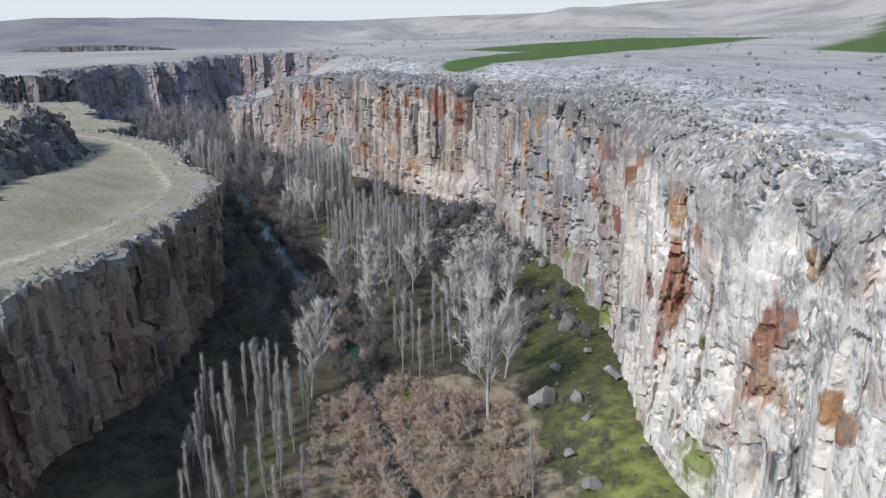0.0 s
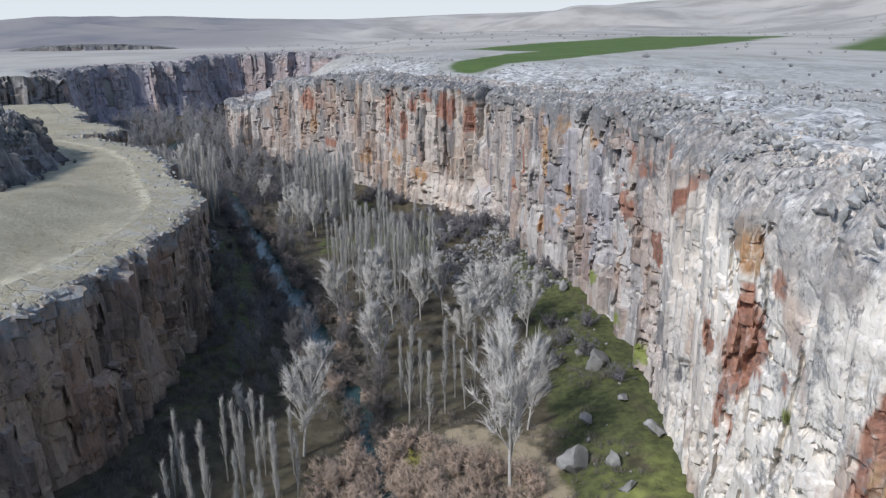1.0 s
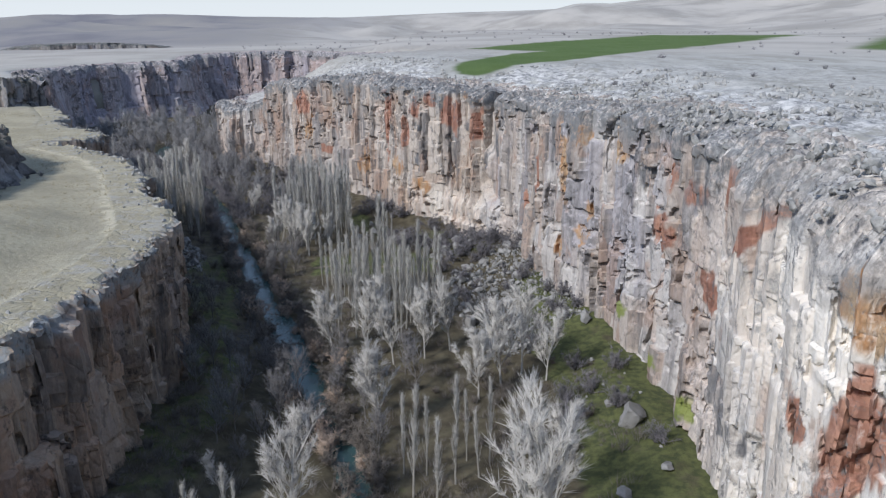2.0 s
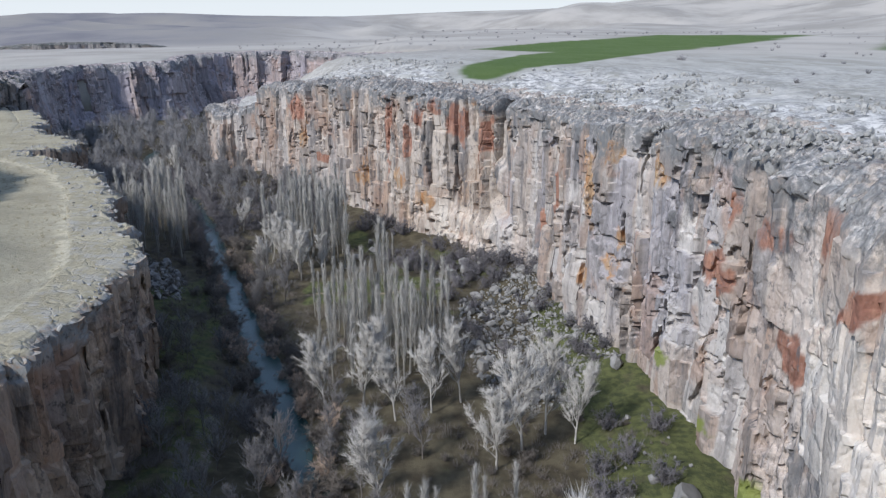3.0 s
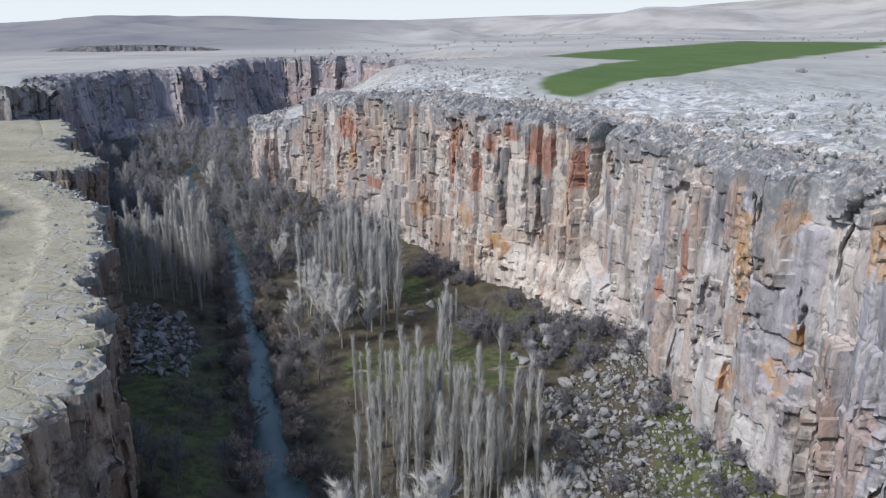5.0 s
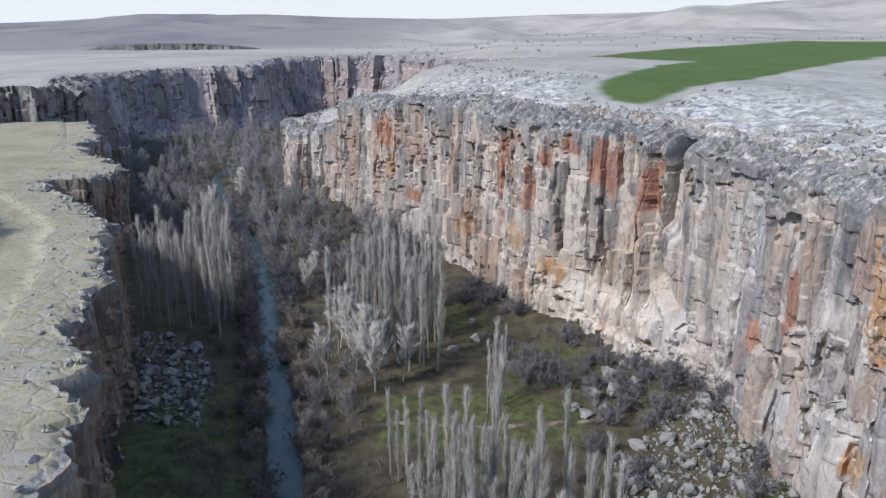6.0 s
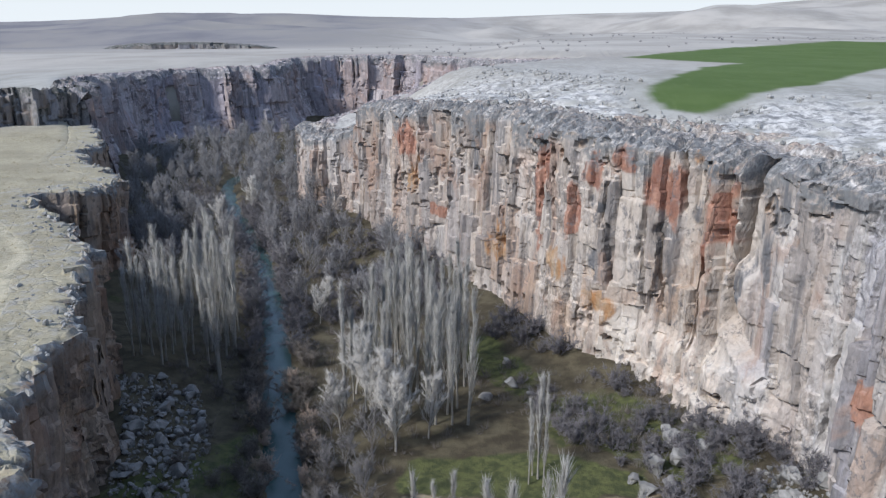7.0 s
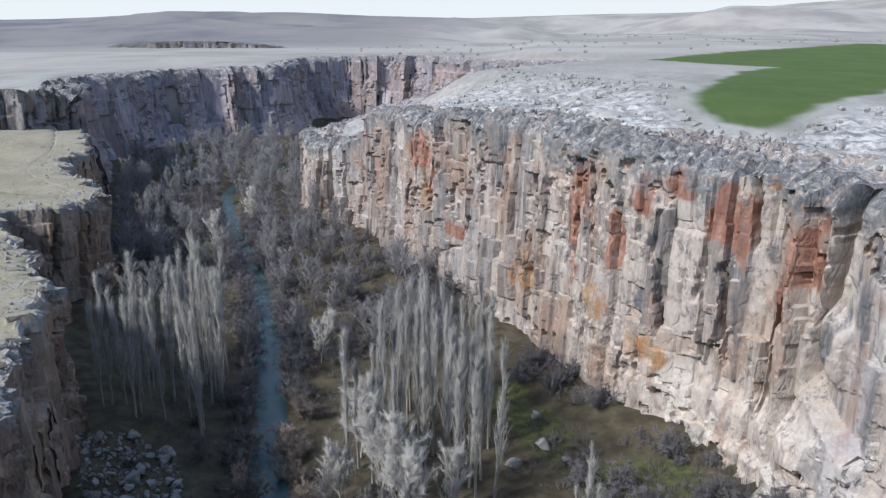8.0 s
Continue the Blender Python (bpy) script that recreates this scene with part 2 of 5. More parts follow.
ROCK_BANK = cliff_material("bank_rock", (0.33, 0.325, 0.325), (0.26, 0.24, 0.23), (0.06, 0.06, 0.062), (0.18, 0.13, 0.1), 0.4, (0.1, 0.105, 0.1))


def plain_material(name, a, b2, scale, rough=0.9, by_object=True):
    m, t, b = material(name, rough)
    c = blend(t, ramp(t, texture(t, scale, detail=6, rough=0.65), 0.35, 0.65), a, b2)
    if by_object:
        info = t.nodes.new("ShaderNodeObjectInfo")
        c = blend(t, times(t, info.outputs["Random"], 0.5), c, tuple(v * 0.55 for v in a))
    t.links.new(c, b.inputs["Base Color"])
    return m, t, b


def stone_material(name, a, b2):
    m, t, b = plain_material(name, a, b2, 0.7)
    bump(t, b, texture(t, 2.5, detail=8, rough=0.7), 0.6, 0.2)
    return m


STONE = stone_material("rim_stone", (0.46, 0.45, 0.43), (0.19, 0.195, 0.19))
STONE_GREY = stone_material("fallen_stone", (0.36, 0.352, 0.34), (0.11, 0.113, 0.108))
BARK_PALE = plain_material("pale_bark", (0.36, 0.345, 0.31), (0.24, 0.225, 0.2), 1.5)[0]
BARK_WHITE = plain_material("white_bark", (0.55, 0.53, 0.5), (0.36, 0.345, 0.32), 1.5)[0]
BARK_GREY = plain_material("grey_bark", (0.22, 0.2, 0.185), (0.14, 0.125, 0.115), 1.5)[0]
TWIG_PALE = plain_material("pale_twigs", (0.42, 0.41, 0.385), (0.27, 0.262, 0.245), 0.6)[0]
TWIG_WHITE = plain_material("white_twigs", (0.58, 0.56, 0.53), (0.42, 0.405, 0.38), 0.6)[0]
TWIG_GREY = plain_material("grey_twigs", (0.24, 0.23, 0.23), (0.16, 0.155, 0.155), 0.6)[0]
# grey twigs again, made paler to lift the far wood out of its shade
TWIG_FAR = plain_material("shade_lifted_grey_twigs", (0.31, 0.305, 0.31), (0.2, 0.196, 0.2), 0.6)[0]
TWIG_BROWN = plain_material("brown_twigs", (0.2, 0.178, 0.16), (0.13, 0.115, 0.103), 0.6)[0]
TWIG_RUSSET = plain_material("russet_twigs", (0.52, 0.41, 0.33), (0.4, 0.31, 0.25), 0.6)[0]
TWIG_DARK = plain_material("dark_twigs", (0.21, 0.2, 0.215), (0.13, 0.125, 0.132), 0.6)[0]
TWIG_STRAW = plain_material("straw", (0.36, 0.31, 0.2), (0.24, 0.21, 0.14), 0.6)[0]
TWIG_YELLOW = plain_material("yellow_twigs", (0.38, 0.36, 0.08), (0.28, 0.27, 0.09), 0.6)[0]


def ground_material():
    m, t, b = material("ground", 0.95)
    earth = blend(t, ramp(t, texture(t, 0.25, detail=6), 0.35, 0.65), (0.06, 0.05, 0.034), (0.115, 0.1, 0.066))
    grass = blend(t, ramp(t, texture(t, 0.6, detail=6), 0.35, 0.65), (0.055, 0.064, 0.03), (0.115, 0.125, 0.05))
    # grass by the right cliff foot brightened in colour for the sun on it
    grass = blend(t, times(t, attribute(t, "sunlit_grass"), ramp(t, texture(t, 0.25, detail=6), 0.35, 0.7)), grass, (0.27, 0.29, 0.09))
    straw = ramp(t, times(t, texture(t, 0.2, detail=6), attribute(t, "straw"), "ADD"), 0.7, 0.95)
    earth = blend(t, straw, earth, (0.35, 0.29, 0.2))
    floor = blend(t, ramp(t, times(t, texture(t, 0.12, detail=6), attribute(t, "green"), "ADD"), 0.62, 0.8), earth, grass)
    dry = blend(t, ramp(t, texture(t, 0.08, detail=8, rough=0.65), 0.35, 0.65), (0.31, 0.28, 0.205), (0.4, 0.36, 0.262))
    dry = blend(t, ramp(t, texture(t, 0.9, detail=6, rough=0.7), 0.45, 0.75), dry, (0.26, 0.235, 0.155))
    dry = blend(t, times(t, attribute(t, "track"), ramp(t, texture(t, 0.3, detail=5), 0.35, 0.55)), dry, (0.56, 0.5, 0.36))
    bare = blend(t, ramp(t, texture(t, 0.05, (1, 0.4, 1), 8, 0.65), 0.38, 0.62), (0.29, 0.282, 0.25), (0.44, 0.428, 0.395))
    bare = blend(t, times(t, ramp(t, texture(t, 0.7, detail=6, rough=0.7), 0.5, 0.75), 0.6), bare, (0.25, 0.245, 0.21))
    dry = blend(t, attribute(t, "bare"), dry, bare)
    stone = blend(t, ramp(t, texture(t, 0.35, detail=8, rough=0.75), 0.38, 0.62), (0.2, 0.2, 0.2), (0.66, 0.645, 0.62))
    top = blend(t, times(t, attribute(t, "stony"), ramp(t, texture(t, 0.12, detail=7, rough=0.65), 0.36, 0.5)), dry, stone)
    steppe = blend(t, ramp(t, texture(t, 0.006, detail=8, rough=0.6), 0.35, 0.65), (0.31, 0.29, 0.262), (0.45, 0.42, 0.38))
    # bluish darkening of the far left hills: haze and cloud shadow in the colour
    steppe = blend(t, times(t, attribute(t, "scrub"), times(t, ramp(t, texture(t, 0.006, detail=9, rough=0.55), 0.2, 0.7), 0.85)), steppe, (0.12, 0.12, 0.145))
    top = blend(t, attribute(t, "far"), top, steppe)
    crop = blend(t, ramp(t, texture(t, 0.04, detail=6), 0.35, 0.7), (0.075, 0.12, 0.03), (0.1, 0.145, 0.045))
    crop = blend(t, times(t, ramp(t, texture(t, 0.5, (1, 0.15, 1), 3), 0.5, 0.75), 0.4), crop, (0.13, 0.17, 0.06))
    top = blend(t, attribute(t, "crop"), top, crop)
    t.links.new(blend(t, attribute(t, "upland"), floor, top), b.inputs["Base Color"])
    bump(t, b, texture(t, 1.2, detail=8, rough=0.7), 0.6, 0.5)
    return m


GROUND = ground_material()


def water_material():
    m, t, b = material("river_water", 0.22)
    c = blend(t, texture(t, 0.15, detail=5), (0.02, 0.05, 0.05), (0.05, 0.1, 0.1))
    foam = times(t, ramp(t, texture(t, 0.9, detail=7, rough=0.7), 0.74, 0.8), 0.5)
    t.links.new(blend(t, foam, c, (0.45, 0.5, 0.5)), b.inputs["Base Color"])
    b.inputs["Specular IOR Level"].default_value = 0.5
    bump(t, b, texture(t, 1.5, (1, 0.5, 1), 4), 0.25, 0.25)
    return m


WATER = water_material()

# ---- plan: the rims, the river and the field ----
RIM_NEAR = [(50, -150, 58), (48, -60, 58), (46, 20, 58)]
RIM_RIGHT = [(46, 20, 58), (46, 40, 58), (45, 75, 58), (41, 105, 58), (40, 130, 58.5), (41, 160, 59), (41, 200, 59), (38, 230, 57), (31, 252, 55.5),
             (25, 275, 54.5), (19, 298, 54), (15, 310, 53.5), (11, 322, 54), (3, 328, 54.5), (-10, 339, 54.5), (-22, 350, 55), (-38, 371, 55.5), (-55, 393, 53.5), (-75, 419, 51), (-97, 449, 47.5), (-104, 457, 39), (-120, 466, 34), (-133, 479, 33.5), (-139, 496, 34)]
RIM_BEHIND = [(-139, 496, 34), (-130, 520, 37), (-112, 545, 43), (-96, 580, 48), (-78, 630, 51), (-55, 675, 53), (-20, 700, 55)]
RIM_FAR = [(-20, 712, 55), (-58, 730, 53.5), (-95, 762, 52.5), (-130, 800, 52.5), (-175, 828, 53), (-222, 815, 52), (-243, 775, 50.5), (-226, 696, 49.5),
           (-245, 672, 49), (-268, 650, 48.5), (-286, 606, 48), (-281, 560, 48.5), (-257, 516, 49), (-240, 488, 48)]
WRAP = [(-243, 489, 50), (-245, 481, 50.5), (-253, 474, 51), (-264, 467, 51), (-276, 452, 50), (-281, 430, 48.5)]
RIM_LEFT = [(-230, 478, 33), (-222, 467, 32), (-212, 452, 31), (-205, 440, 31), (-192, 412, 30), (-168, 394, 30), (-157, 378, 30), (-156, 366, 30.5), (-166, 354, 31), (-159, 341, 31.5), (-139, 324, 32), (-118, 306, 32), (-110, 290, 33), (-98, 273, 33.5), (-87, 250, 34),
            (-76, 228, 34), (-65, 205, 34), (-60, 178, 34.5), (-60, 150, 35), (-62, 132, 35.5), (-66, 108, 36), (-67, 40, 36)]
RIM_LEFT_NEAR = [(-67, 40, 36), (-68, -60, 36), (-69, -150, 36)]
STEP_LEFT = [(-92, -150, 0), (-91, 60, 0), (-92, 150, 0), (-97, 185, 0), (-108, 229, 0), (-122, 268, 0), (-142, 296, 0), (-180, 333, 0), (-224, 376, 0), (-262, 410, 0), (-274, 440, 0), (-262, 461, 0), (-247, 469, 0), (-233, 474, 0)]
RIVER = [(24, -150, 0), (22, 10, 0), (10, 70, 0), (-4, 104, 0), (-9, 120, 0), (-15, 144, 0), (-20, 162, 0), (-34, 196, 0), (-45, 224, 0), (-56, 248, 0), (-66, 274, 0), (-76, 297, 0), (-83, 314, 0), (-90, 331, 0),
         (-99, 353, 0), (-109, 374, 0), (-119, 395, 0), (-140, 430, 0), (-168, 478, 0), (-190, 530, 0), (-185, 600, 0), (-175, 690, 0), (-120, 745, 0)]
FIELD = np.array([(-2, 388), (-1, 362), (8, 353), (30, 388), (48, 410), (105, 515), (190, 665), (345, 880), (430, 1010), (262, 1075), (84, 800), (26, 690), (8, 640), (60, 570), (36, 530), (13, 453)], float)
FIELD_B = np.array([(282, 601), (285, 495), (520, 560), (1100, 1400), (750, 1330)], float)
CLIFF_LINE = np.vstack([spline(r, 4.0)[0] for r in (RIM_NEAR, RIM_RIGHT, RIM_BEHIND, RIM_FAR, RIM_LEFT, RIM_LEFT_NEAR)])
RIGHT_LINE, BEHIND_LINE, FAR_LINE, LEFT_LINE = (spline(r, 4.0)[0] for r in (RIM_NEAR + RIM_RIGHT[1:], RIM_BEHIND, RIM_FAR, RIM_LEFT + RIM_LEFT_NEAR[1:]))
STEP_LINE, RIVER_LINE = spline(STEP_LEFT, 4.0)[0], spline(RIVER, 3.0)[0]
STEP_POLY = np.vstack([STEP_LINE[:, :2], [(-230, 478), (-256, 515), (-281, 560), (-5000, 560), (-5000, -150)]])
RIDGE_AZ = [-180, -90, -60, -40, -35, -29, -20, -15, -8, 0, 6, 9, 12.5, 17, 25, 35, 50, 90, 180]
RIDGE_EL = [1, 1, 0.4, 0.25, 0.4, 0.85, 1.05, 0.85, 0.8, 1.1, 1.25, 1.4, 1.75, 2.1, 3.4, 4.6, 4.5, 2, 1]


def field_depth(x, y, poly):
    d, _ = to_line(x, y, np.c_[np.vstack([poly, poly[:1]]), np.zeros(len(poly) + 1)])
    return np.where(inside(x, y, poly), d, -d)


def land(x, y):
    """Height of the uplands outside the gorge, without its small relief."""
    total, weight = 0, 0
    for line in (RIGHT_LINE, BEHIND_LINE, FAR_LINE, LEFT_LINE):
        d, z = to_line(x, y, line)
        w = 1 / (d + 2) ** 4
        total, weight = total + w * z, weight + w
        side = z
    z = total / weight
    d, _ = to_line(x, y, STEP_LINE)
    up = inside(x, y, STEP_POLY)
    z = np.where((x < -140) & np.where(up, (d < 18) & (y < 500), y < 478), np.minimum(side, 33), z)
    z = np.where(up, z + (47.5 - np.minimum(z, 47.5)) * smooth(11, 18, d), z)
    away, _ = to_line(x, y, CLIFF_LINE)
    z = z + 1.5 * smooth(4, 25, away) * smooth(-110, -50, x)
    z = z + (59.3 - z) * smooth(15, 60, away) * smooth(-130, -60, x) + smooth(30, 200, away) * 0.8 * fbm(x / 90, y / 90, 0, 3)
    r, az = np.hypot(x, y - 100), np.degrees(np.arctan2(x, y - 100))
    z = z + 6 * smooth(480, 1150, r) * smooth(-8, 6, az)
    ridge = 75 + 3000 * np.tan(np.radians(np.interp(az, RIDGE_AZ, RIDGE_EL)))
    start = np.interp(az, [-60, -10, 5, 12, 19, 27, 40], [950, 1000, 1050, 1250, 1600, 1250, 700])
    rise = np.clip((r - start) / (3000 - start), 0, 1)
    roll = fbm(x / 420, y / 420, 0, 11) * 75 * smooth(0.05, 0.5, rise) * (1 - smooth(0.75, 1, rise))
    z = z + (ridge - z) * rise ** 1.25 * (1.0 - 0.25 * np.sin(np.pi * rise)) + roll
    return z - np.clip(r - 3100, 0, None) * 0.06


def valley(x, y, d):
    """Height of the gorge's floor; d: distance to the rim above."""
    z = 0.6 + 3.6 * (1 - smooth(5, 22, d)) + 0.9 * fbm(x / 14, y / 14, 0, 7) + 0.5 * fbm(x / 3, y / 3, 0, 8)
    r, _ = to_line(x, y, RIVER_LINE)
    return z - (z + 1.6) * (1 - smooth(np.interp(y, [130, 200], [0.9, 1.5]), np.interp(y, [130, 200], [3.6, 4.8]), r + 2.2 * fbm(x / 6, y / 6, 0, 23)))


def axis(lo, hi, step, far_lo, far_hi, grow=1.07):
    mid = list(np.arange(lo, hi + step, step))
    a, s = mid[-1], step
    while a < far_hi:
        s *= grow
        a += s
        mid.append(a)
    a, s = mid[0], step
    while a > far_lo:
        s *= grow
        a -= s
        mid.insert(0, a)
    return np.array(mid)


# ---- ground: one sheet to the horizon ----
def build_ground():
    gx, gy = axis(-190, 110, 1.6, -3900, 3900), axis(40, 470, 1.6, -900, 4300, 1.05)
    x, y = (a.ravel() for a in np.meshgrid(gx, gy, indexing="ij"))
    d, _ = to_line(x, y, CLIFF_LINE)
    hole = inside(x, y, CLIFF_LINE[:, :2])
    signed = np.where(hole, d, -d)
    top, low = land(x, y), valley(x, y, np.where(hole, d, 0))
    stony = (1 - 0.6 * smooth(25, 60, d + 25 * fbm(x / 40, y / 40, 0, 41)) - 0.4 * smooth(70, 170, d + 60 * fbm(x / 50, y / 50, 0, 42))) * smooth(-85, -40, x + 0.35 * np.clip(y - 300, 0, 400))
    stony = np.where(to_line(x, y, LEFT_LINE)[0] < to_line(x, y, RIGHT_LINE)[0], 0.16 * (1 - smooth(4, 20, d)), stony)
    crop = np.maximum(smooth(-1, 3, field_depth(x, y, FIELD) + 3 * fbm(x / 15, y / 15, 0, 51)), smooth(-2, 6, field_depth(x, y, FIELD_B)))
    stony = stony * (1 - smooth(-14, -2, field_depth(x, y, FIELD)))
    relief = (0.25 + 1.3 * stony) * fbm(x / 6, y / 6, 0, 61) + stony * 0.9 * (cells(x / 4, y / 4, 71)[1] - 0.5)
    top = top + relief * (1 - crop) * (1 - smooth(120, 400, d)) - 1.6 * (1 - smooth(6.5, 10, d))
    upland = 1 - smooth(-7.5, -4.5, signed)
    z = low + (top - low) * upland
    me = raw_mesh("ground", np.stack([x, y, z], 1), sheet_faces(len(gx), len(gy)), GROUND)
    r, az = np.hypot(x, y - 100), np.degrees(np.arctan2(x, y - 100))
    lawn = 0.36 * smooth(0, 8, 16 - np.abs(x - np.interp(y, [100, 130, 165, 200, 235], [32, 31, 32, 30, 27]))) * (y < 262) * (y > 60)
    lawn = np.maximum(lawn, 0.42 * smooth(-1, 3, field_depth(x, y, np.array([(-49, 288), (-24, 296), (-6, 290), (-7, 272), (-48, 268)], float))))
    lawn = np.maximum(lawn, 0.32 * smooth(-1, 4, field_depth(x, y, np.array([(-44, 352), (-22, 325), (-30, 312), (-42, 325), (-52, 350)], float))))
    lawn = np.maximum(lawn, 0.3 * smooth(-1, 4, field_depth(x, y, np.array([(-40, 110), (-26, 112), (-24, 128), (-38, 130)], float))))
    lawn = np.maximum(lawn, 0.3 * smooth(-1, 4, field_depth(x, y, np.array([(-24, 298), (0, 286), (16, 292), (10, 306), (-12, 324), (-30, 316)], float))))
    straw = 0.4 * smooth(-6, 7, 5 * fbm(x / 8, y / 8, 0, 38) + field_depth(x, y, np.array([(-28, 104), (30, 98), (30, 118), (22, 136), (16, 152), (0, 156), (-10, 146), (-26, 132)], float)))
    path_line = to_line(x, y, np.array([(-50, 274.5, 0), (-46, 276, 0), (-28, 278, 0), (-8, 282, 0), (0, 288, 0)]))[0]
    lawn, straw = lawn * smooth(0.5, 1.6, path_line), np.maximum(straw, 0.3 * (1 - smooth(0.5, 1.6, path_line)))
    shade_grass = 0.26 * smooth(-4, 3, field_depth(x, y, np.array([(-60, 150), (-46, 150), (-50, 200), (-66, 262), (-80, 300), (-92, 262), (-64, 200)], float)) + 6 * fbm(x / 12, y / 12, 0, 37))
    lawn = np.maximum(lawn, shade_grass)
    # where the sunlight on the grass is painted, under the near right cliff
    sunlit_grass = smooth(0, 6, x - 21 - 3 * fbm(x / 9, y / 9, 0, 29)) * (1 - smooth(120, 150, y)) * hole
    path = np.abs(to_line(x, y, LEFT_LINE)[0] - 11 - 3 * vnoise(y / 30, 0, 0, 27))
    track = (1 - smooth(0.8, 2.2, path)) * (x < -40) * (y < 330)
    # the scrub layer marks the far left hills whose haze is painted dark blue
    for name, v in (("bare", smooth(-15, 25, to_line(x, y, LEFT_LINE)[0] - np.minimum(np.minimum(to_line(x, y, RIGHT_LINE)[0], to_line(x, y, BEHIND_LINE)[0]), to_line(x, y, FAR_LINE)[0]))), ("sunlit_grass", sunlit_grass), ("track", track), ("straw", straw), ("upland", upland), ("stony", stony), ("crop", crop), ("green", lawn), ("far", smooth(250 + 170 * (x < -145), 600 + 200 * (x < -145), r)),
                    ("scrub", (1 - smooth(-20, -8, az - 6 * smooth(1500, 3000, r))) * smooth(900, 1300, r))):
        layer(me, name, v)
    return tagged(new("ground", me), "pale dry steppe plateau with a bare valley floor and green crop", "ground", kind="structure")


build_ground()


def build_river():
    line, s = spline(RIVER, 2.0)
    way = np.gradient(line[:, :2], axis=0)
    side = np.stack([way[:, 1], -way[:, 0]], 1) / np.linalg.norm(way, axis=1)[:, None]
    w = np.linspace(-7, 7, 7)
    x = line[:, 0, None] + side[:, 0, None] * w
    y = line[:, 1, None] + side[:, 1, None] * w
    me = raw_mesh("river", np.stack([x, y, np.full(x.shape, -0.45)], 2).reshape(-1, 3), sheet_faces(len(line), 7, True), WATER)
    return tagged(new("river", me), "narrow dark teal river winding along the gorge floor", "river", kind="structure")


build_river()

# ---- cliffs: along, height, half length, half height, lean of the stained patches ----
RUST = [(431, 41, 7, 5, 0), (354, 47, 5, 6.5, 0), (356, 35, 3, 9, 0), (336, 44, 3, 4.5, 0), (341, 36, 2, 6, 0), (318, 43.5, 5, 5.8, 0), (303, 42, 3, 6, 0.1), (305.5, 33, 2.6, 4.5, 0), (301.5, 50, 2, 5, 0), (411, 21, 6, 2, 0), (328, 50, 3, 3, 0),
        (177.5, 60, 2, 1.8, 0), (169.5, 48.5, 4, 4.5, 0), (174, 35, 6, 4, 0), (149.5, 48.5, 3.5, 2.2, 0), (137, 52, 3, 3, 0), (144, 33.5, 4, 3.2, 0), (124, 48, 2.8, 5.5, -1.1), (104.5, 31, 2.6, 2.4, 0), (95.5, 30, 3.4, 11, -0.25),
        (68.5, 36.5, 2.6, 11, -0.39), (88, 45, 2, 2, 0), (85.3, 33.3, 1.5, 2, 0), (52, 33.5, 2, 2, 0), (250, 33, 2.5, 5, 0), (262, 22, 2.5, 4, 0)]
OCHRE = [(331.5, 16.5, 4.6, 3.2, 0), (221, 49, 3.8, 3.4, 0), (229, 39, 2.6, 8.5, 0.25), (201.5, 48.5, 5, 4, 0), (215.5, 30.5, 1.8, 2.4, 0), (229, 17.5, 2, 3, 0), (217.5, 24, 3, 2.6, 0), (97, 48, 5, 3, 0), (64.5, 29.5, 4.5, 2.8, 0), (53.5, 34, 3.4, 1.8, 0),
         (61, 48.4, 2.5, 3, 0), (345, 22, 4, 4, 0), (425, 30, 5, 5, 0), (310, 52, 3, 3, 0), (374, 20, 6, 6, 0)]
# cracks: along and height at the turns
CRACKS = [[(57.3, 58.5), (57.3, 53.3), (60.5, 47), (62.5, 41.5), (61.7, 36.8), (60, 29.5)], [(59.3, 26.2), (60.9, 18)], [(81.7, 58), (84.9, 53)], [(91, 46), (90.5, 40.7), (94.5, 31.7), (93, 22)], [(82.5, 38), (83, 30.7), (85.3, 20)], [(49.3, 46), (48.5, 44)], [(49.3, 40.6), (49.7, 36)],
          [(85.3, 58.5), (86.5, 54)], [(101.5, 47), (100.5, 40)], [(120, 57), (119, 52)], [(157, 41), (157.8, 33.6), (156.6, 23)], [(181, 43), (181.4, 33)], [(191.8, 21), (195.4, 13.6), (196.6, 10)], [(208.6, 52.3), (210.2, 46.5), (210.2, 41.5)],
          [(228, 49), (226.7, 41.6), (226.7, 35)], [(227, 24.5), (224.7, 15)], [(241.5, 18), (239, 10)], [(225.5, 53), (225, 47)], [(214.6, 35), (213.8, 28)], [(211, 21), (211.4, 15)], [(314.5, 53), (313, 41)], [(318.8, 36), (316.8, 19)], [(306.3, 33), (307.6, 26), (305.9, 17)], [(349, 48), (347.5, 36)], [(331, 34), (330, 22)]]
# dark water streaks and lichen, with overhang and recess shade painted in: along, height, half length, half height,
# lean
WET_AND_SHADE = [(292, 41, 4.5, 12, 0), (296, 30, 3, 4, 0), (185, 48, 4.5, 8, 0), (192, 38.5, 5, 2.5, 0), (148, 50.5, 3, 4, 0), (154, 43, 4, 5.5, 0), (134, 18.5, 10, 4.5, 0), (334, 38.5, 4, 1.5, 0), (309.5, 40.5, 2.6, 2.2, 0), (333, 25.5, 3.2, 3.2, 0), (64, 22.5, 4, 3, 0),
       (238, 48, 3, 6, 0), (262, 44, 3, 9, 0), (390, 42, 4, 8, 0)]
